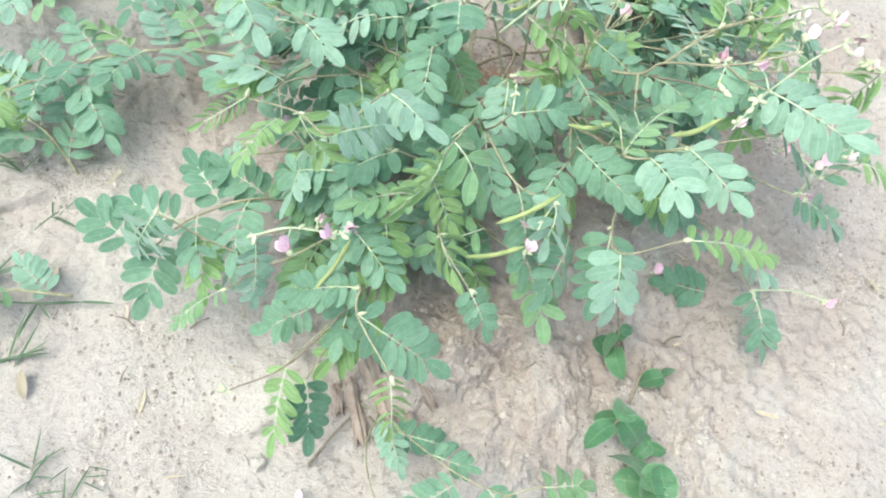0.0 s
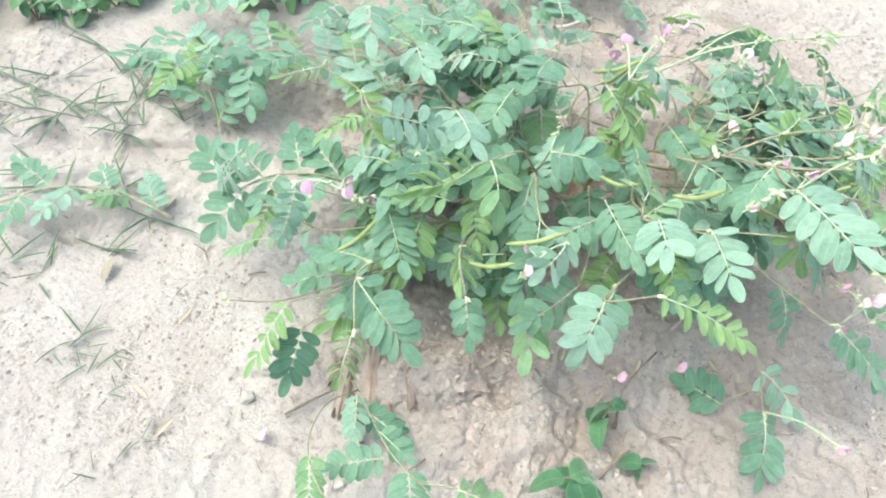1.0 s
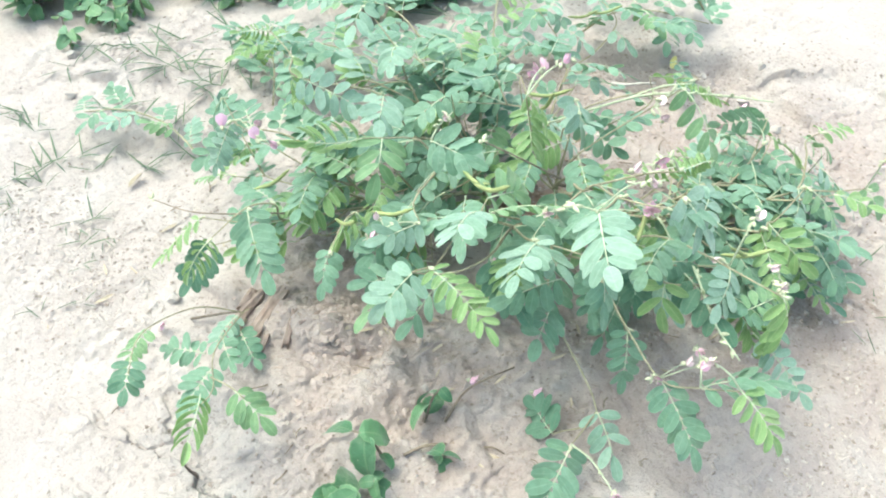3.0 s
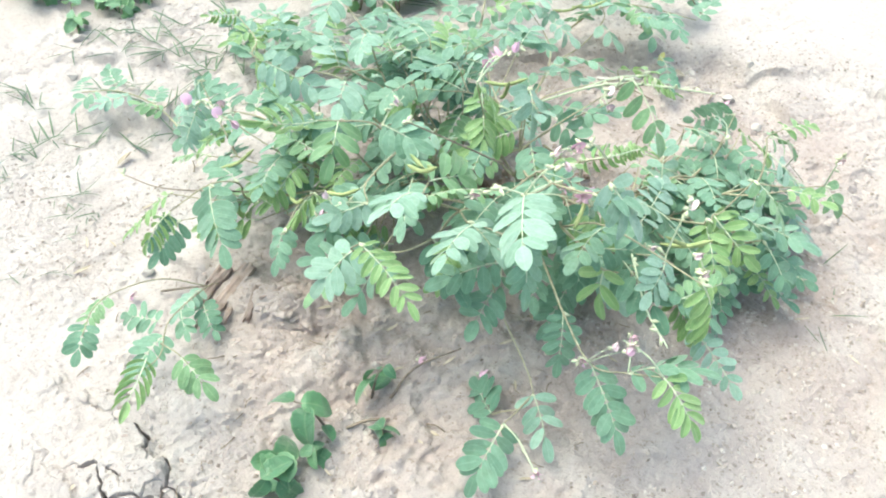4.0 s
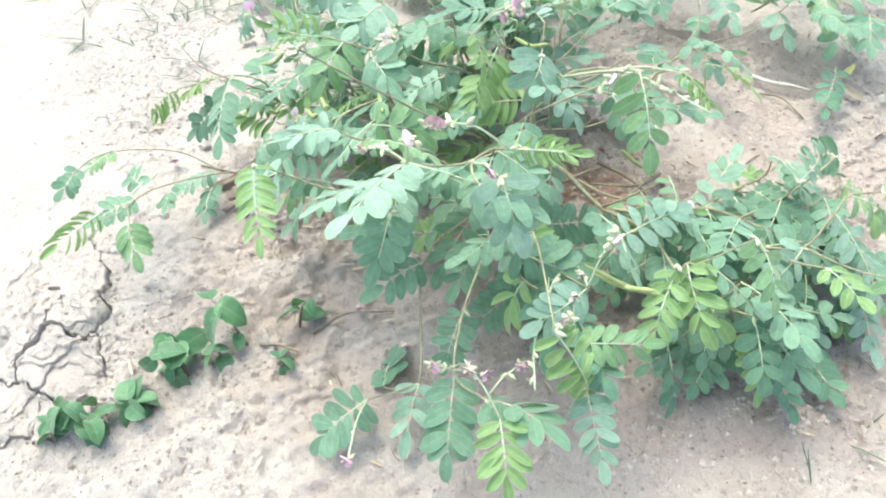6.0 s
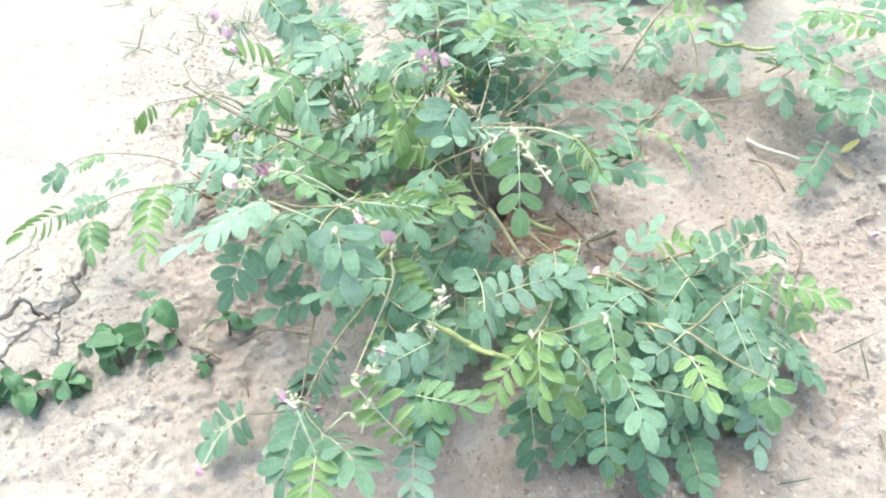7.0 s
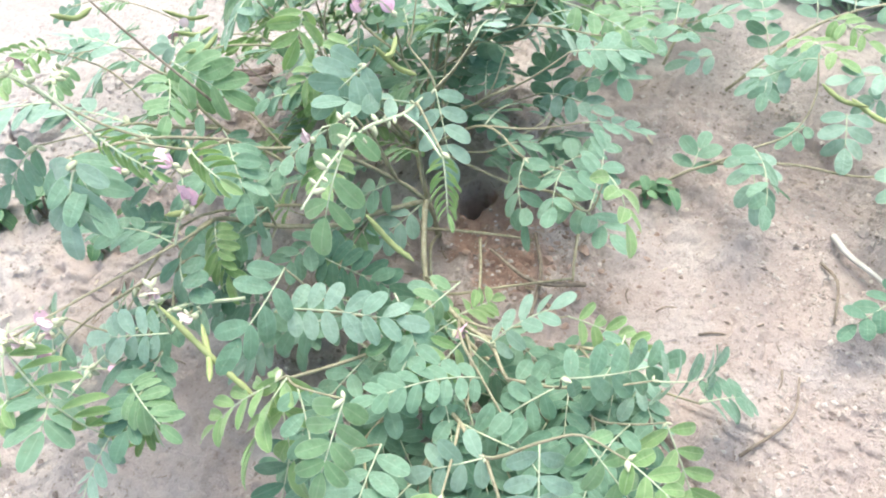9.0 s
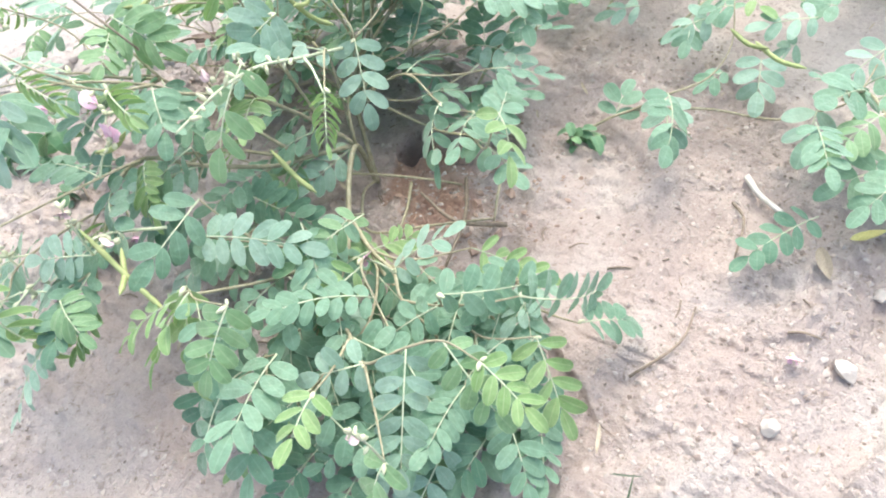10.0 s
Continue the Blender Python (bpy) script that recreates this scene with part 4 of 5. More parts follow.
def forked_shoot():
    origin = Vector((-0.104, -0.150, floor_z(-0.104, -0.150)))
    ob = thing("trailing_shoot", origin, "thin forked shoot with sparse small leaves over pale sand", "plant", "trailing shoots")
    for line in (
        [(-0.104, -0.150, 0.002), (-0.085, -0.163, 0.026), (-0.037, -0.200, 0.061), (0.000, -0.215, 0.075), (0.014, -0.230, 0.084)],
        [(-0.085, -0.163, 0.026), (-0.088, -0.190, 0.050), (-0.079, -0.218, 0.066), (-0.060, -0.238, 0.080), (-0.035, -0.252, 0.084)],
        [(-0.012, -0.212, 0.071), (0.004, -0.206, 0.074), (0.018, -0.203, 0.075)],
    ):
        part("stem", tube("stem", [p - origin for p in curve_through(line, 6)], 0.0006, 0.0004, 5), STEM, ob)
    for foot, tip, normal, kind, size in (
        ((-0.074, -0.172, 0.022), (-0.035, -0.177, 0.021), (0.3, -0.2, 0.9), "dark", 0.012),
        ((-0.082, -0.168, 0.030), (-0.064, -0.200, 0.030), (0.2, -0.2, 0.9), "mint", 0.011),
        ((-0.050, -0.190, 0.052), (-0.022, -0.196, 0.050), (0.2, -0.3, 0.9), "green", 0.011),
        ((-0.036, -0.206, 0.064), (-0.068, -0.228, 0.055), (0.1, -0.3, 0.95), "green", 0.012),
        ((-0.044, -0.247, 0.083), (-0.024, -0.264, 0.074), (0.2, -0.1, 0.95), "dark", 0.012),
        ((-0.070, -0.228, 0.074), (-0.052, -0.254, 0.072), (0.2, -0.3, 0.9), "green", 0.010),
        ((-0.020, -0.207, 0.068), (0.002, -0.240, 0.070), (0.3, -0.1, 0.9), "green", 0.013),
        ((0.010, -0.205, 0.075), (0.042, -0.197, 0.062), (0.45, 0.0, 0.9), "warm", 0.015),
        ((0.004, -0.223, 0.082), (0.043, -0.250, 0.088), (0.40, 0.50, 0.76), "folded", 0.016),
    ):
        leaf(foot, tip, normal, 4, kind, size, ob, origin, [], exact=True)


forked_shoot()


def open_shoot():
    """A forked trailing shoot with its leaves spread apart."""
    origin = Vector((-0.085, 0.175, floor_z(-0.085, 0.175)))
    ob = thing("trailing_shoot", origin, "forked blue-green shoot with spread leaves trailing over the soil", "plant", "trailing shoots")
    for line in (
        [(-0.129, 0.191, 0.010), (-0.139, 0.207, 0.022), (-0.147, 0.220, 0.028), (-0.156, 0.238, 0.040), (-0.178, 0.256, 0.044), (-0.201, 0.260, 0.055), (-0.218, 0.252, 0.075)],
        [(-0.147, 0.220, 0.028), (-0.169, 0.260, 0.026), (-0.174, 0.287, 0.026), (-0.177, 0.305, 0.028), (-0.176, 0.324, 0.042), (-0.188, 0.340, 0.050), (-0.227, 0.344, 0.060)],
    ):
        part("stem", tube("stem", [p - origin for p in curve_through(line, 6)], 0.0011, 0.0005, 6), STEM, ob)

    def spread(foot, tip, normal, kind, size):
        leaf(foot, tip, normal, 4, kind, size, ob, origin, [], exact=True)

    spread((-0.144, 0.209, 0.022), (-0.164, 0.208, 0.040), (0.25, 0.1, 0.95), "green", 0.017)
    spread((-0.153, 0.238, 0.040), (-0.113, 0.260, 0.028), (0.35, 0.2, 0.9), "mint", 0.019)
    spread((-0.189, 0.261, 0.042), (-0.170, 0.251, 0.036), (0.2, -0.1, 0.95), "green", 0.014)
    spread((-0.201, 0.280, 0.050), (-0.169, 0.291, 0.034), (0.4, 0.1, 0.9), "mint", 0.018)
    spread((-0.174, 0.324, 0.045), (-0.141, 0.328, 0.030), (0.4, 0.3, 0.85), "mint", 0.021)
    spread((-0.148, 0.374, 0.045), (-0.115, 0.344, 0.040), (0.3, 0.1, 0.95), "green", 0.020)
    spread((-0.227, 0.344, 0.060), (-0.189, 0.326, 0.050), (0.2, 0.2, 0.95), "mint", 0.018)
    spread((-0.222, 0.236, 0.055), (-0.202, 0.212, 0.045), (0.3, 0.0, 0.95), "mint", 0.019)
    spread((-0.212, 0.228, 0.050), (-0.195, 0.232, 0.040), (0.4, 0.2, 0.9), "green", 0.015)
    spread((-0.241, 0.299, 0.060), (-0.221, 0.262, 0.055), (0.2, 0.1, 0.95), "mint", 0.017)
    spread((-0.210, 0.192, 0.060), (-0.193, 0.167, 0.055), (0.2, -0.1, 0.95), "green", 0.018)
    spread((-0.219, 0.252, 0.070), (-0.218, 0.229, 0.060), (0.2, 0.0, 0.95), "green", 0.017)
    spread((-0.223, 0.294, 0.050), (-0.219, 0.283, 0.040), (0.2, 0.2, 0.95), "mint", 0.015)
    spread((-0.257, 0.306, 0.060), (-0.253, 0.286, 0.060), (0.2, 0.0, 0.95), "green", 0.016)


open_shoot()
trailing_shoot([(-0.130, -0.020, 0.010), (-0.172, -0.047, 0.070), (-0.210, -0.070, 0.078), (-0.240, -0.092, 0.062)], 9, LYING)
trailing_shoot([(-0.330, -0.010, 0.010), (-0.355, 0.010, 0.035), (-0.395, 0.025, 0.040), (-0.430, 0.03, 0.035)], 9, LYING)

# -- broad-leaved weeds --
WEED_LEAF = [blade_mesh("leaf", LEAF["bright" if k % 3 == 2 else "weed"], r.uniform(0.5, 0.78), r.uniform(0.72, 0.95), r.uniform(0.12, 0.6), r.uniform(0.1, 0.9), r.uniform(-0.6, 0.6), 0, 0.10, 10) for k, r in ((k, random.Random(k)) for k in range(9))]


SEED_LEAF = [blade_mesh("leaf", LEAF["seedling"], r.uniform(0.6, 0.78), r.uniform(0.75, 0.95), r.uniform(0.12, 0.5), r.uniform(0.1, 0.8), r.uniform(-0.5, 0.5), 0, 0.07, 10) for r in (random.Random(20 + k) for k in range(6))]


def weed(at, height, spread, count, size, label, group, lean=(0, 0), blades=WEED_LEAF):
    origin = Vector((at[0], at[1], floor_z(*at)))
    ob = thing("weed", origin, label, "weed", group)
    for shoot in range(max(1, count // 5)):
        a = rng.uniform(0, 6.28)
        top = Vector((math.cos(a) * spread * rng.uniform(0.2, 1) + lean[0], math.sin(a) * spread * rng.uniform(0.2, 1) + lean[1], height * rng.uniform(0.7, 1.1)))
        line = curve_through([Vector((0, 0, -0.003)), top * 0.5 + Vector((0, 0, 0.25 * height)), top], 5)
        part("stem", tube("stem", line, 0.0011, 0.0006, 5), TWIG, ob)
        for n in range(5):
            p = line[2 + (n * (len(line) - 3)) // 4]
            b = a + 2.4 * n + rng.uniform(-0.5, 0.5)
            way = Vector((math.cos(b), math.sin(b), rng.uniform(-0.6, 0.5)))
            leafy = part("leaf", rng.choice(blades), None, ob)
            leafy.matrix_basis = Matrix.LocRotScale(p, frame_of(way, (rng.gauss(0, 0.55), rng.gauss(0, 0.55), 1)).to_quaternion(), Vector((1, 1, 1)) * size * rng.uniform(0.5, 1.2))
    return ob


SEEDLING = "small dark green broad-leaved seedling rooted in sand"
for at, height, spread, count, size, lean in (
    ((0.071, -0.140), 0.046, 0.008, 5, 0.022, (-0.020, -0.016)),
    ((0.091, -0.180), 0.026, 0.016, 10, 0.022, (0, 0)),
    ((0.107, -0.207), 0.014, 0.014, 10, 0.018, (0, 0)),
    ((0.118, -0.232), 0.022, 0.018, 10, 0.022, (0, 0)),
    ((0.092, -0.112), 0.014, 0.008, 5, 0.019, (0, 0)),
    ((0.062, -0.104), 0.030, 0.008, 5, 0.020, (0.006, 0.012)),
    ((0.128, -0.262), 0.014, 0.014, 5, 0.018, (0, 0)),
    ((0.078, -0.157), 0.022, 0.010, 5, 0.015, (0.004, -0.006)),
    ((0.118, -0.256), 0.020, 0.010, 5, 0.016, (0, 0)),
):
    weed(at, height, spread, count, size, SEEDLING, "seedlings", lean, SEED_LEAF)
for at in ((-0.121, 0.190), (-0.129, 0.200)):
    weed(at, 0.014, 0.010, 10, 0.013, SEEDLING, "seedlings")
PATCH = "dense dark green broad-leaved weed at the edge of the sand"
for k in range(62):
    if k < 46:
        y = rng.uniform(-0.17, 0.16)
        at = (-0.690 - 0.28 * rng.random() ** 1.3 - 0.25 * max(0.0, -0.09 - y), y)
    else:
        at = (rng.uniform(-0.66, -0.42), rng.uniform(0.27, 0.52))
    weed(at, rng.uniform(0.05, 0.10), 0.058, 30, 0.031, PATCH, "weed patch")
for at in ((-0.405, 0.205), (-0.440, 0.170), (-0.420, 0.265), (-0.475, 0.300), (-0.455, 0.235), (-0.425, 0.235), (-0.455, 0.270), (-0.470, 0.205), (-0.500, 0.245), (-0.410, 0.300), (-0.440, 0.335), (-0.395, 0.350), (-0.530, 0.190)):
    weed(at, rng.uniform(0.04, 0.07), 0.045, 20, 0.029, PATCH, "weed patch")
for at in ((-0.615, -0.038), (-0.597, -0.080), (-0.588, -0.137), (-0.592, 0.048), (-0.553, 0.088), (-0.540, 0.108), (-0.640, -0.089), (-0.660, -0.012), (-0.570, 0.066), (-0.630, -0.050), (-0.605, 0.030), (-0.640, 0.060)):
    weed(at, 0.032, 0.032, 15, 0.022, "low green weed creeping onto the sand", "creeping weeds")

# -- grass --
GRASS = [blade_mesh("blade", LEAF["grass"], 0.060, 0.75, 0.6, r.uniform(-0.1, 0.35), r.uniform(-0.4, 0.4), rows=6) for r in (random.Random(40 + k) for k in range(5))]


def grass(at, count, size, flat=0.4):
    origin = Vector((at[0], at[1], floor_z(*at)))
    ob = thing("grass_tuft", origin, "sparse tuft of thin dull green grass blades", "grass", "grass tufts")
    for _ in range(count):
        a = rng.uniform(0, 6.28)
        way = Vector((math.cos(a), math.sin(a), rng.uniform(0.12, flat)))
        b = part("blade", rng.choice(GRASS), None, ob)
        s = size * rng.uniform(0.6, 1.2)
        b.matrix_basis = Matrix.LocRotScale(Vector((rng.gauss(0, 0.004), rng.gauss(0, 0.004), 0.0005)), frame_of(way, (0, 0, 1)).to_quaternion(), Vector((s * (0.95 if at[0] < 0 else 0.7), s, s)))
    return ob


for x, y, count, size in (
    (-0.494, -0.219, 6, 0.034), (-0.452, -0.217, 6, 0.034), (-0.391, -0.235, 6, 0.030), (-0.388, -0.220, 5, 0.030), (-0.357, -0.189, 6, 0.030),
    (-0.288, -0.215, 5, 0.024), (-0.263, -0.239, 4, 0.020), (-0.236, -0.243, 4, 0.018), (-0.198, -0.260, 4, 0.018), (-0.258, -0.215, 4, 0.020),
    (-0.379, -0.278, 5, 0.028), (-0.349, -0.265, 5, 0.026), (-0.385, -0.202, 6, 0.030), (-0.365, -0.241, 5, 0.026), (-0.333, -0.289, 4, 0.024),
    (-0.353, -0.351, 8, 0.034), (-0.408, -0.292, 6, 0.026), (-0.386, -0.263, 6, 0.028), (-0.471, -0.418, 6, 0.034), (-0.292, -0.231, 5, 0.024),
    (-0.206, -0.290, 3, 0.018), (-0.431, -0.357, 4, 0.026),
):
    grass((x, y), count, size, 0.6)
for x, y, count, size in (
    (-0.402, -0.052, 8, 0.040), (-0.470, -0.066, 8, 0.048), (-0.365, -0.098, 7, 0.034), (-0.330, -0.155, 6, 0.032), (-0.440, -0.120, 7, 0.038),
    (-0.500, -0.110, 6, 0.038), (-0.470, 0.010, 7, 0.044), (-0.430, -0.010, 7, 0.042), (-0.340, -0.039, 6, 0.032), (-0.379, 0.254, 8, 0.046),
    (-0.420, 0.290, 8, 0.046), (-0.540, -0.150, 6, 0.036), (-0.520, -0.020, 6, 0.042),
):
    grass((x, y), count, size, 0.6)
for x, y, count, size in (
    (0.078, 0.314, 1, 0.044), (0.092, 0.328, 1, 0.030), (0.166, 0.266, 2, 0.030), (0.219, 0.184, 2, 0.026), (0.200, 0.230, 2, 0.026),
):
    grass((x, y), count, size, 1.4)


def runner(line):
    origin = Vector((line[0][0], line[0][1], floor_z(*line[0])))
    ob = thing("creeping_grass", origin, "dull green creeping grass runner lying on sand", "grass", "grass runners")
    pts = [Vector((x, y, floor_z(x, y) + 0.004)) for x, y, _ in (tuple(p) for p in curve_through([(x, y, 0) for x, y in line], 6))]
    part("runner", tube("runner", [p - origin for p in pts], 0.0011, 0.0006, 5), LEAF["grass"], ob)
    for p in pts[::3]:
        for _ in range(2):
            a = rng.uniform(0, 6.28)
            b = part("blade", rng.choice(GRASS), None, ob)
            s = rng.uniform(0.018, 0.034)
            b.matrix_basis = Matrix.LocRotScale(p - origin, frame_of((math.cos(a), math.sin(a), 0.35), (0, 0, 1)).to_quaternion(), Vector((s * 1.3, s, s)))


runner([(-0.608, 0.036), (-0.551, 0.033), (-0.465, 0.016), (-0.414, -0.006), (-0.370, -0.014)])
runner([(-0.567, -0.049), (-0.519, -0.050), (-0.467, -0.048), (-0.420, -0.047), (-0.397, -0.036)])
runner([(-0.450, -0.150), (-0.400, -0.125), (-0.350, -0.115), (-0.300, -0.105)])
runner([(-0.565, -0.109), (-0.525, -0.084), (-0.445, -0.059)])


# -- stones, litter and crumbs on the soil --
def stone_mesh(name, seed, flat=0.7, cuts=2):
    r = random.Random(seed)
    bm = bmesh.new()
    bmesh.ops.create_icosphere(bm, subdivisions=cuts, radius=1.0)
    push = Vector((r.uniform(0, 50), r.uniform(0, 50), 0))
    facets = [(Vector((r.gauss(0, 1), r.gauss(0, 1), r.gauss(0, 0.8))).normalized(), r.uniform(0.5, 0.85)) for _ in range(9)]
    for v in bm.verts:
        v.co *= 1 + 0.38 * noise.noise(v.co * 1.1 + push) + (0.20 if cuts > 1 else 0.55) * noise.noise(v.co * 2.6 + push)
        for way, far in facets:
            v.co -= way * max(0.0, v.co.dot(way) - far)
        v.co.z *= flat
    me = bpy.data.meshes.new(name)
    bm.to_mesh(me)
    bm.free()
    return me


def stone(at, size, label, mat=STONE):
    me = stone_mesh("stone", hash(at) % 97, 0.7, 3)
    me.materials.append(mat)
    me.transform(Matrix.Diagonal((size, size * 0.8, size, 1)))
    ob = new("stone", me)
    ob.location = (at[0], at[1], floor_z(*at) + size * 0.35)
    ob.rotation_euler = (0, 0, rng.uniform(0, 6))
    return tagged(ob, label, "stone", "loose stones")


for at, size in (((-0.156, -0.196), 0.0065), ((-0.364, -0.148), 0.009), ((-0.043, 0.393), 0.008), ((-0.100, 0.395), 0.007), ((-0.060, 0.440), 0.006),
                 ((0.010, 0.372), 0.006), ((-0.560, -0.140), 0.010), ((0.042, -0.088), 0.003), ((-0.064, -0.216), 0.005), ((-0.490, -0.170), 0.007)):
    stone(at, size, "pale rounded stone half set in dry soil")
for at, size in (((-0.078, 0.126), 0.006), ((-0.014, 0.176), 0.005), ((-0.032, 0.184), 0.004), ((-0.052, 0.154), 0.005), ((-0.022, 0.150), 0.004), ((-0.066, 0.172), 0.005), ((-0.084, 0.150), 0.004)):
    stone(at, size, "brown crumbling soil clod beside the root", SOIL)


def stick(points, radius, name, label, mat, group):
    origin = Vector((points[0][0], points[0][1], floor_z(*points[0][:2])))
    line = [Vector((x, y, floor_z(x, y) + h)) - origin for x, y, h in points]
    ob = new(name, tube(name, curve_through(line, 4), radius, radius * 0.6, 6))
    ob.data.materials.append(mat)
    ob.location = origin
    return tagged(ob, label, "twig", group)


for line, radius in (
    ([(-0.125, -0.194, 0.003), (-0.111, -0.172, 0.006), (-0.099, -0.156, 0.004)], 0.0011), ([(-0.069, -0.186, 0.003), (-0.080, -0.172, 0.012), (-0.092, -0.161, 0.006)], 0.0014),
    ([(0.075, -0.130, 0.002), (0.080, -0.116, 0.006), (0.086, -0.102, 0.004)], 0.0012), ([(0.072, -0.093, 0.002), (0.066, -0.068, 0.012), (0.076, -0.034, 0.020)], 0.0010),
):
    stick(line, radius, "dry_twig", "short dry brown twig lying on the soil", TWIG, "dry twigs")
for line, radius in (
    ([(-0.060, 0.140, 0.004), (-0.030, 0.160, 0.010), (0.010, 0.172, 0.006)], 0.0016), ([(-0.040, 0.185, 0.004), (-0.020, 0.160, 0.014), (-0.030, 0.125, 0.008)], 0.0017),
    ([(-0.125, 0.300, 0.002), (-0.110, 0.312, 0.006), (-0.080, 0.318, 0.003)], 0.0010),
    ([(0.020, 0.300, 0.002), (-0.010, 0.315, 0.005), (-0.040, 0.312, 0.002)], 0.0009),
):
    stick(line, radius, "dry_twig", "short dry brown twig lying on the soil", TWIG, "dry twigs")
stick([(-0.146, 0.300, 0.004), (-0.136, 0.312, 0.009), (-0.129, 0.328, 0.011), (-0.122, 0.344, 0.006)], 0.0022, "dry_stalk", "pale bleached dry stalk lying over the soil", BLEACHED, "")


def flat_litter(name, at, size, turn, mat, label, curl=0.5):
    me = blade_mesh(name, mat, 0.42, 1.1, curl, -0.2, 0.5)
    ob = new(name, me)
    ob.matrix_basis = Matrix.LocRotScale(Vector((at[0], at[1], floor_z(*at) + 0.003)), Euler((0.08, 0, turn)), Vector((1, 1, 1)) * size)
    return tagged(ob, label, "dry leaf", "fallen leaves")


flat_litter("dry_leaf", (-0.085, 0.368), 0.018, 2.2, STRAW, "pale dry curled leaf lying on the soil", 1.0)
flat_litter("yellow_leaf", (-0.122, 0.369), 0.018, 0.6, YELLOW, "yellowed fallen leaf lying on the soil", 0.3)
flat_litter("dry_leaf", (-0.310, -0.175), 0.018, 0.3, STRAW, "pale dry curled leaf lying on the soil", 0.8)


def bark(a, b, width, thick):
    """A weathered slab with split, ragged ends, lying from a to b."""
    r = random.Random(int(1e5 * abs(a[0] * b[1])))
    a, b = Vector((*a, floor_z(*a))), Vector((*b, floor_z(*b)))
    long = (b - a).length
    verts, faces, rows, cols = [], [], 10, 6
    ends = [(r.uniform(-0.10, 0.12), r.uniform(-0.10, 0.12)) for _ in range(cols + 1)]
    for top in (1, 0):
        for n in range(rows + 1):
            for m in range(cols + 1):
                s = n / rows
                y = long * (s + (1 - s) ** 3 * ends[m][0] + s**3 * ends[m][1])
                x = width * (m / cols - 0.5) * (1 + 0.10 * math.sin(5 * s + width * 900))
                ridge = 0.35 * thick * noise.noise(Vector((m * 0.9, s * 4, width * 700))) + 0.12 * thick * noise.noise(Vector((m * 3.1, s * 19, width * 300)))
                arch = thick * (0.5 - 1.6 * (m / cols - 0.5) ** 2)
                verts.append((x, y, arch + (0.55 * thick + ridge if top else -0.45 * thick)))
    w, h = cols + 1, (rows + 1) * (cols + 1)
    for n in range(rows):
        for m in range(cols):
            q = n * w + m
            faces += [(q, q + 1, q + w + 1, q + w), (h + q + w, h + q + w + 1, h + q + 1, h + q)]
    edge = [m for m in range(w)] + [n * w + cols for n in range(1, rows + 1)] + [rows * w + m for m in range(cols - 1, -1, -1)] + [n * w for n in range(rows - 1, 0, -1)]
    for p, q in zip(edge, edge[1:] + edge[:1]):
        faces.append((q, p, p + h, q + h))
    me = mesh_of("bark_piece", verts, faces, False)
    me.materials.append(BARK)
    ob = new("bark_piece", me)
    ob.location = a + Vector((0, 0, 0.4 * thick))
    ob.rotation_euler = frame_of(b - a, (0.15, -0.1, 1)).to_euler()
    return tagged(ob, "weathered brown bark slab with ragged ends on the soil", "bark piece", "bark pieces")


for a, b, width, thick in (
    ((-0.078, -0.163), (-0.101, -0.122), 0.0105, 0.0042), ((-0.094, -0.176), (-0.108, -0.140), 0.0080, 0.0050), ((-0.052, -0.149), (-0.067, -0.130), 0.0050, 0.0030),
    ((-0.112, -0.158), (-0.118, -0.142), 0.0060, 0.0036), ((-0.053, -0.133), (-0.052, -0.117), 0.0022, 0.0012), ((-0.060, -0.166), (-0.068, -0.156), 0.0040, 0.0024),
):
    bark(a, b, width, thick)


def fallen_flower(at):
    z = floor_z(*at)
    ob = thing("fallen_flower", Vector((at[0], at[1], z)), "pink fallen blossom lying on the sand", "flower", "fallen flowers")
    flower((at[0], at[1], z + 0.005), (0.8, 0.3, 0.4), 0, 0.008, ob, Vector((at[0], at[1], z)))


for at in ((-0.031, 0.368), (-0.128, -0.216), (0.060, -0.060), (0.094, -0.030)):
    fallen_flower(at)


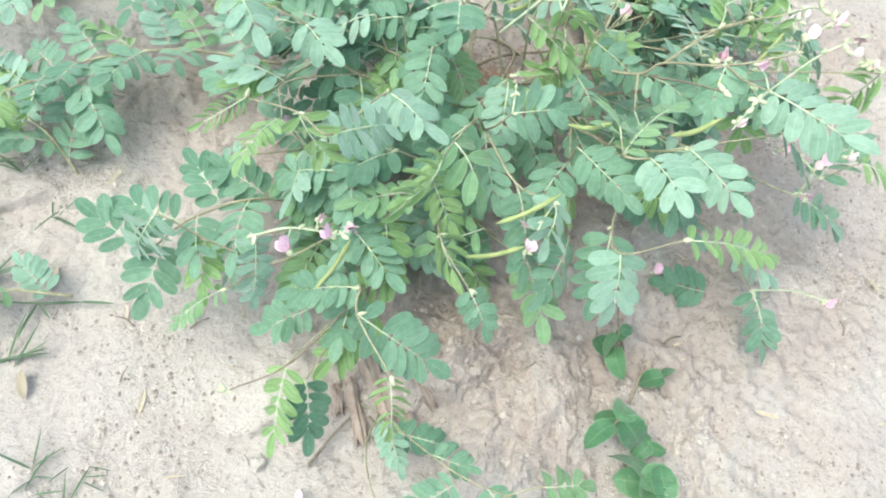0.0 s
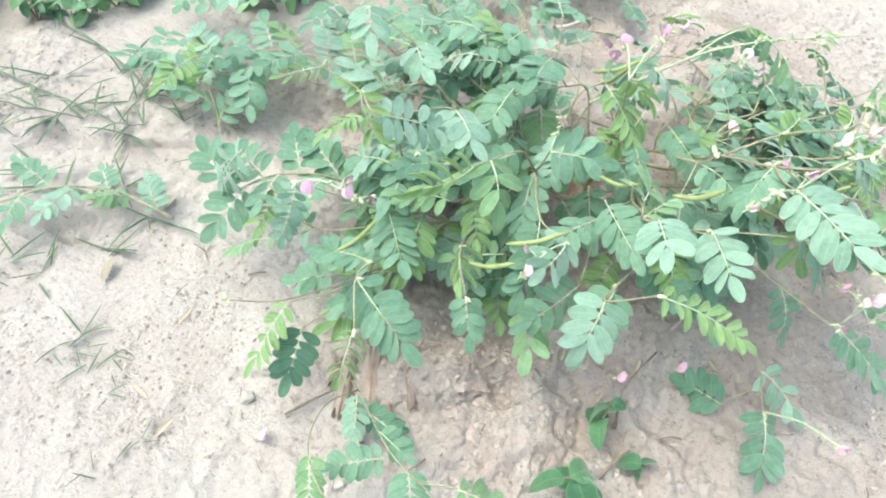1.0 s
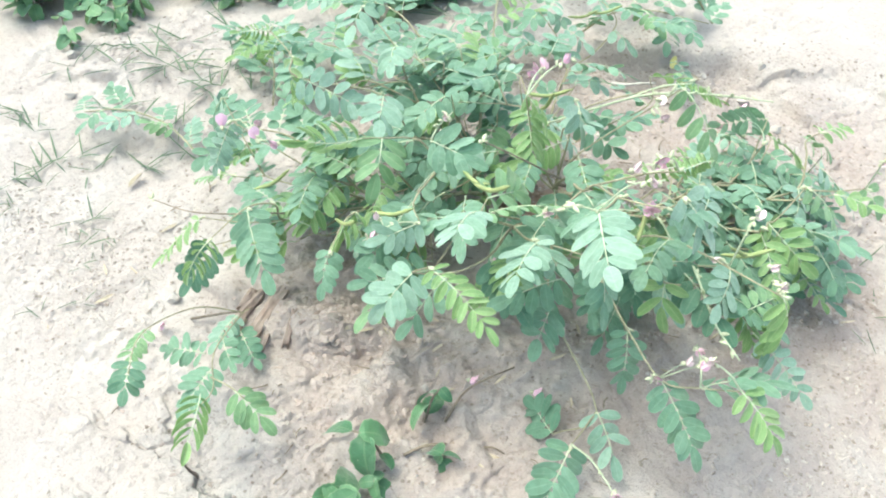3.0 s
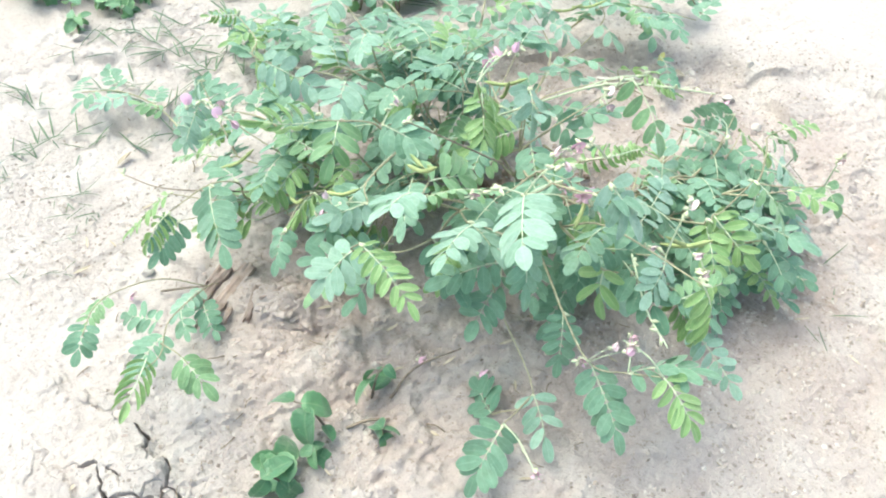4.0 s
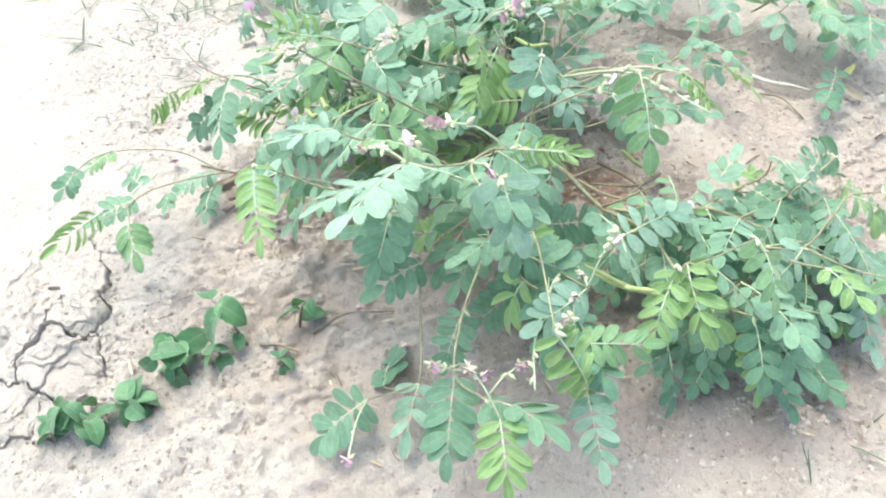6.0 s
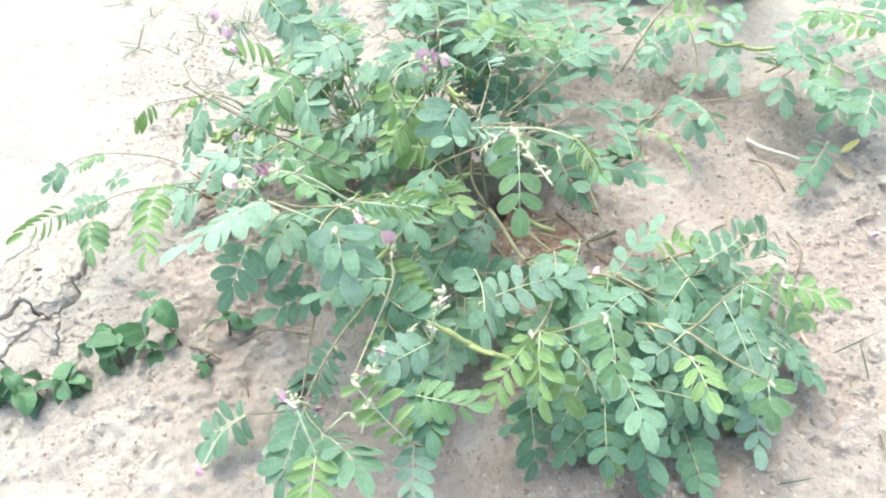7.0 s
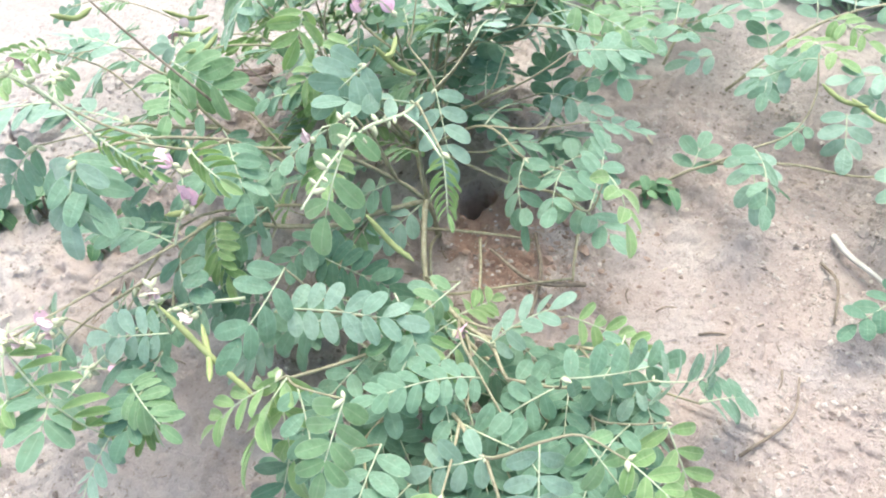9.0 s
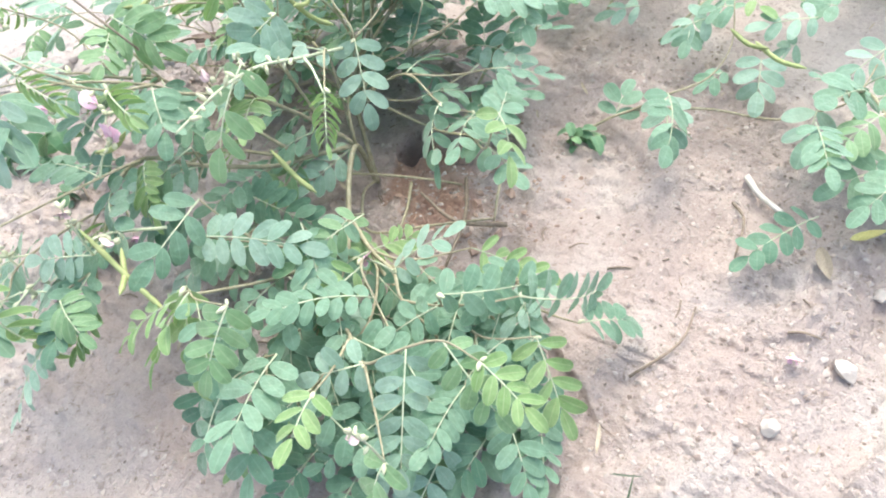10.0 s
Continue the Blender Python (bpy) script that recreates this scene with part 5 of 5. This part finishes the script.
def crumbs(count):
    """Soil crumbs and grit, scattered in drifts."""
    r = np.random.RandomState(5)
    base = np.array([(1, 0, 0), (-1, 0, 0), (0, 1, 0), (0, -1, 0), (0, 0, 1), (0, 0, -1)], float)
    tri = np.array([(0, 2, 4), (2, 1, 4), (1, 3, 4), (3, 0, 4), (2, 0, 5), (1, 2, 5), (3, 1, 5), (0, 3, 5)])
    x, y = r.uniform(-0.6, 0.34, 5 * count), r.uniform(-0.38, 0.54, 5 * count)
    beds = sum(np.exp(-(((x - bx) ** 2 + (y - by) ** 2) / br**2)) for bx, by, br in ((0.005, 0.340, 0.045), (0.19, 0.0, 0.07), (0.10, -0.13, 0.05), (0.17, 0.11, 0.06), (-0.16, -0.25, 0.07), (-0.05, 0.36, 0.06)))
    keep = np.flatnonzero(0.55 * beds + lattice_noise(x, y, 0.10, 21) + 0.5 * lattice_noise(x, y, 0.03, 22) + r.uniform(-0.5, 0.5, len(x)) - 0.8 * ((np.abs(x - 0.03) < 0.065) & (np.abs(y + 0.30) < 0.055)) > 0.34)[:count]
    x, y = x[keep], y[keep]
    z = ground_height(x, y)
    size = 0.0004 + 0.0019 * r.uniform(0, 1, len(x)) ** 3.2
    verts = base[None] * size[:, None, None] * r.uniform(0.45, 1.4, (len(x), 6, 3)) * np.array([1, 1, 0.6])
    verts += np.stack([x, y, z + size * 0.3], -1)[:, None]
    faces = tri[None] + 6 * np.arange(len(x))[:, None, None]
    me = bpy.data.meshes.new("soil_crumbs")
    me.from_pydata(verts.reshape(-1, 3).tolist(), [], faces.reshape(-1, 3).tolist())
    me.materials.append(CRUMB)
    tagged(new("soil_crumbs", me), "scattered grit and soil crumbs over the sand", "soil crumbs", kind="stuff")


CRUMB, tree_, shader_ = material("crumb")
tint_ = ramp(tree_, tree_.nodes.new("ShaderNodeNewGeometry").outputs["Random Per Island"], [(0.0, (0.24, 0.19, 0.165)), (0.35, (0.42, 0.36, 0.32)), (1.0, (0.55, 0.49, 0.45))])
tree_.links.new(tint_, shader_.inputs["Base Color"])
shader_.inputs["Roughness"].default_value = 0.95
crumbs(30000)


def clods(count):
    """Larger crumbs of turned soil round the bush."""
    r = random.Random(9)
    heap = []
    meshes = [stone_mesh("clod", 60 + k, 0.24 + 0.03 * (k % 4), 1) for k in range(9)]
    while len(heap) < count:
        k = len(heap) % 4
        x, y = ((r.gauss(-0.045, 0.032), r.gauss(0.150, 0.032)), (r.gauss(-0.045, 0.035), r.gauss(-0.120, 0.025)), (r.gauss(0.0, 0.12), r.gauss(-0.01, 0.13)), (r.gauss(-0.02, 0.035), r.gauss(-0.105, 0.030)))[k]
        if math.hypot(x + 0.067, y - 0.088) < 0.018:
            continue
        size = 0.0009 + (0.0042 if k in (1, 3) else 0.0034) * r.random() ** 3.5
        m = Matrix.LocRotScale(Vector((x, y, floor_z(x, y) + 0.02 * size)), Euler((r.uniform(-0.45, 0.45), r.uniform(-0.45, 0.45), r.uniform(0, 6.3))), Vector((size, size * r.uniform(0.45, 0.9), size)))
        heap.append((r.choice(meshes), m, SOIL if k == 0 else FLAKE))
    joined("soil_clods", heap, "crumbled pinkish-brown soil clods under the bush", None, False)


def litter(count):
    """Broken stalks and flakes of dry leaf lying on the soil."""
    r = random.Random(19)
    heap = []
    flakes = [blade_mesh("flake", STRAW, r.uniform(0.12, 0.3), 1.0, r.uniform(0.1, 0.9), r.uniform(-0.3, 0.3), r.uniform(-1, 1), rows=4) for _ in range(5)]
    bits = [tube("bit", curve_through([Vector((0, 0, 0)), Vector((r.uniform(-0.1, 0.1), 0.5, r.uniform(0, 0.1))), Vector((r.uniform(-0.2, 0.2), 1, 0))], 3), 0.05, 0.03, 5) for _ in range(5)]
    for k in range(count):
        x, y = (r.gauss(0.0, 0.13), r.gauss(0.0, 0.15)) if k % 3 else (r.uniform(-0.5, 0.3), r.uniform(-0.3, 0.5))
        size = 0.005 + 0.013 * r.random() ** 2
        m = Matrix.LocRotScale(Vector((x, y, floor_z(x, y) + 0.0012)), Euler((r.uniform(-0.12, 0.2), r.uniform(-0.2, 0.2), r.uniform(0, 6.3))), Vector((1, 1, 1)) * size)
        heap.append((r.choice(flakes), m, STRAW) if k % 2 else (r.choice(bits), m, TWIG))
    joined("plant_litter", heap, "broken dry stalks and leaf flakes on the soil", None)


clods(1700)
litter(260)
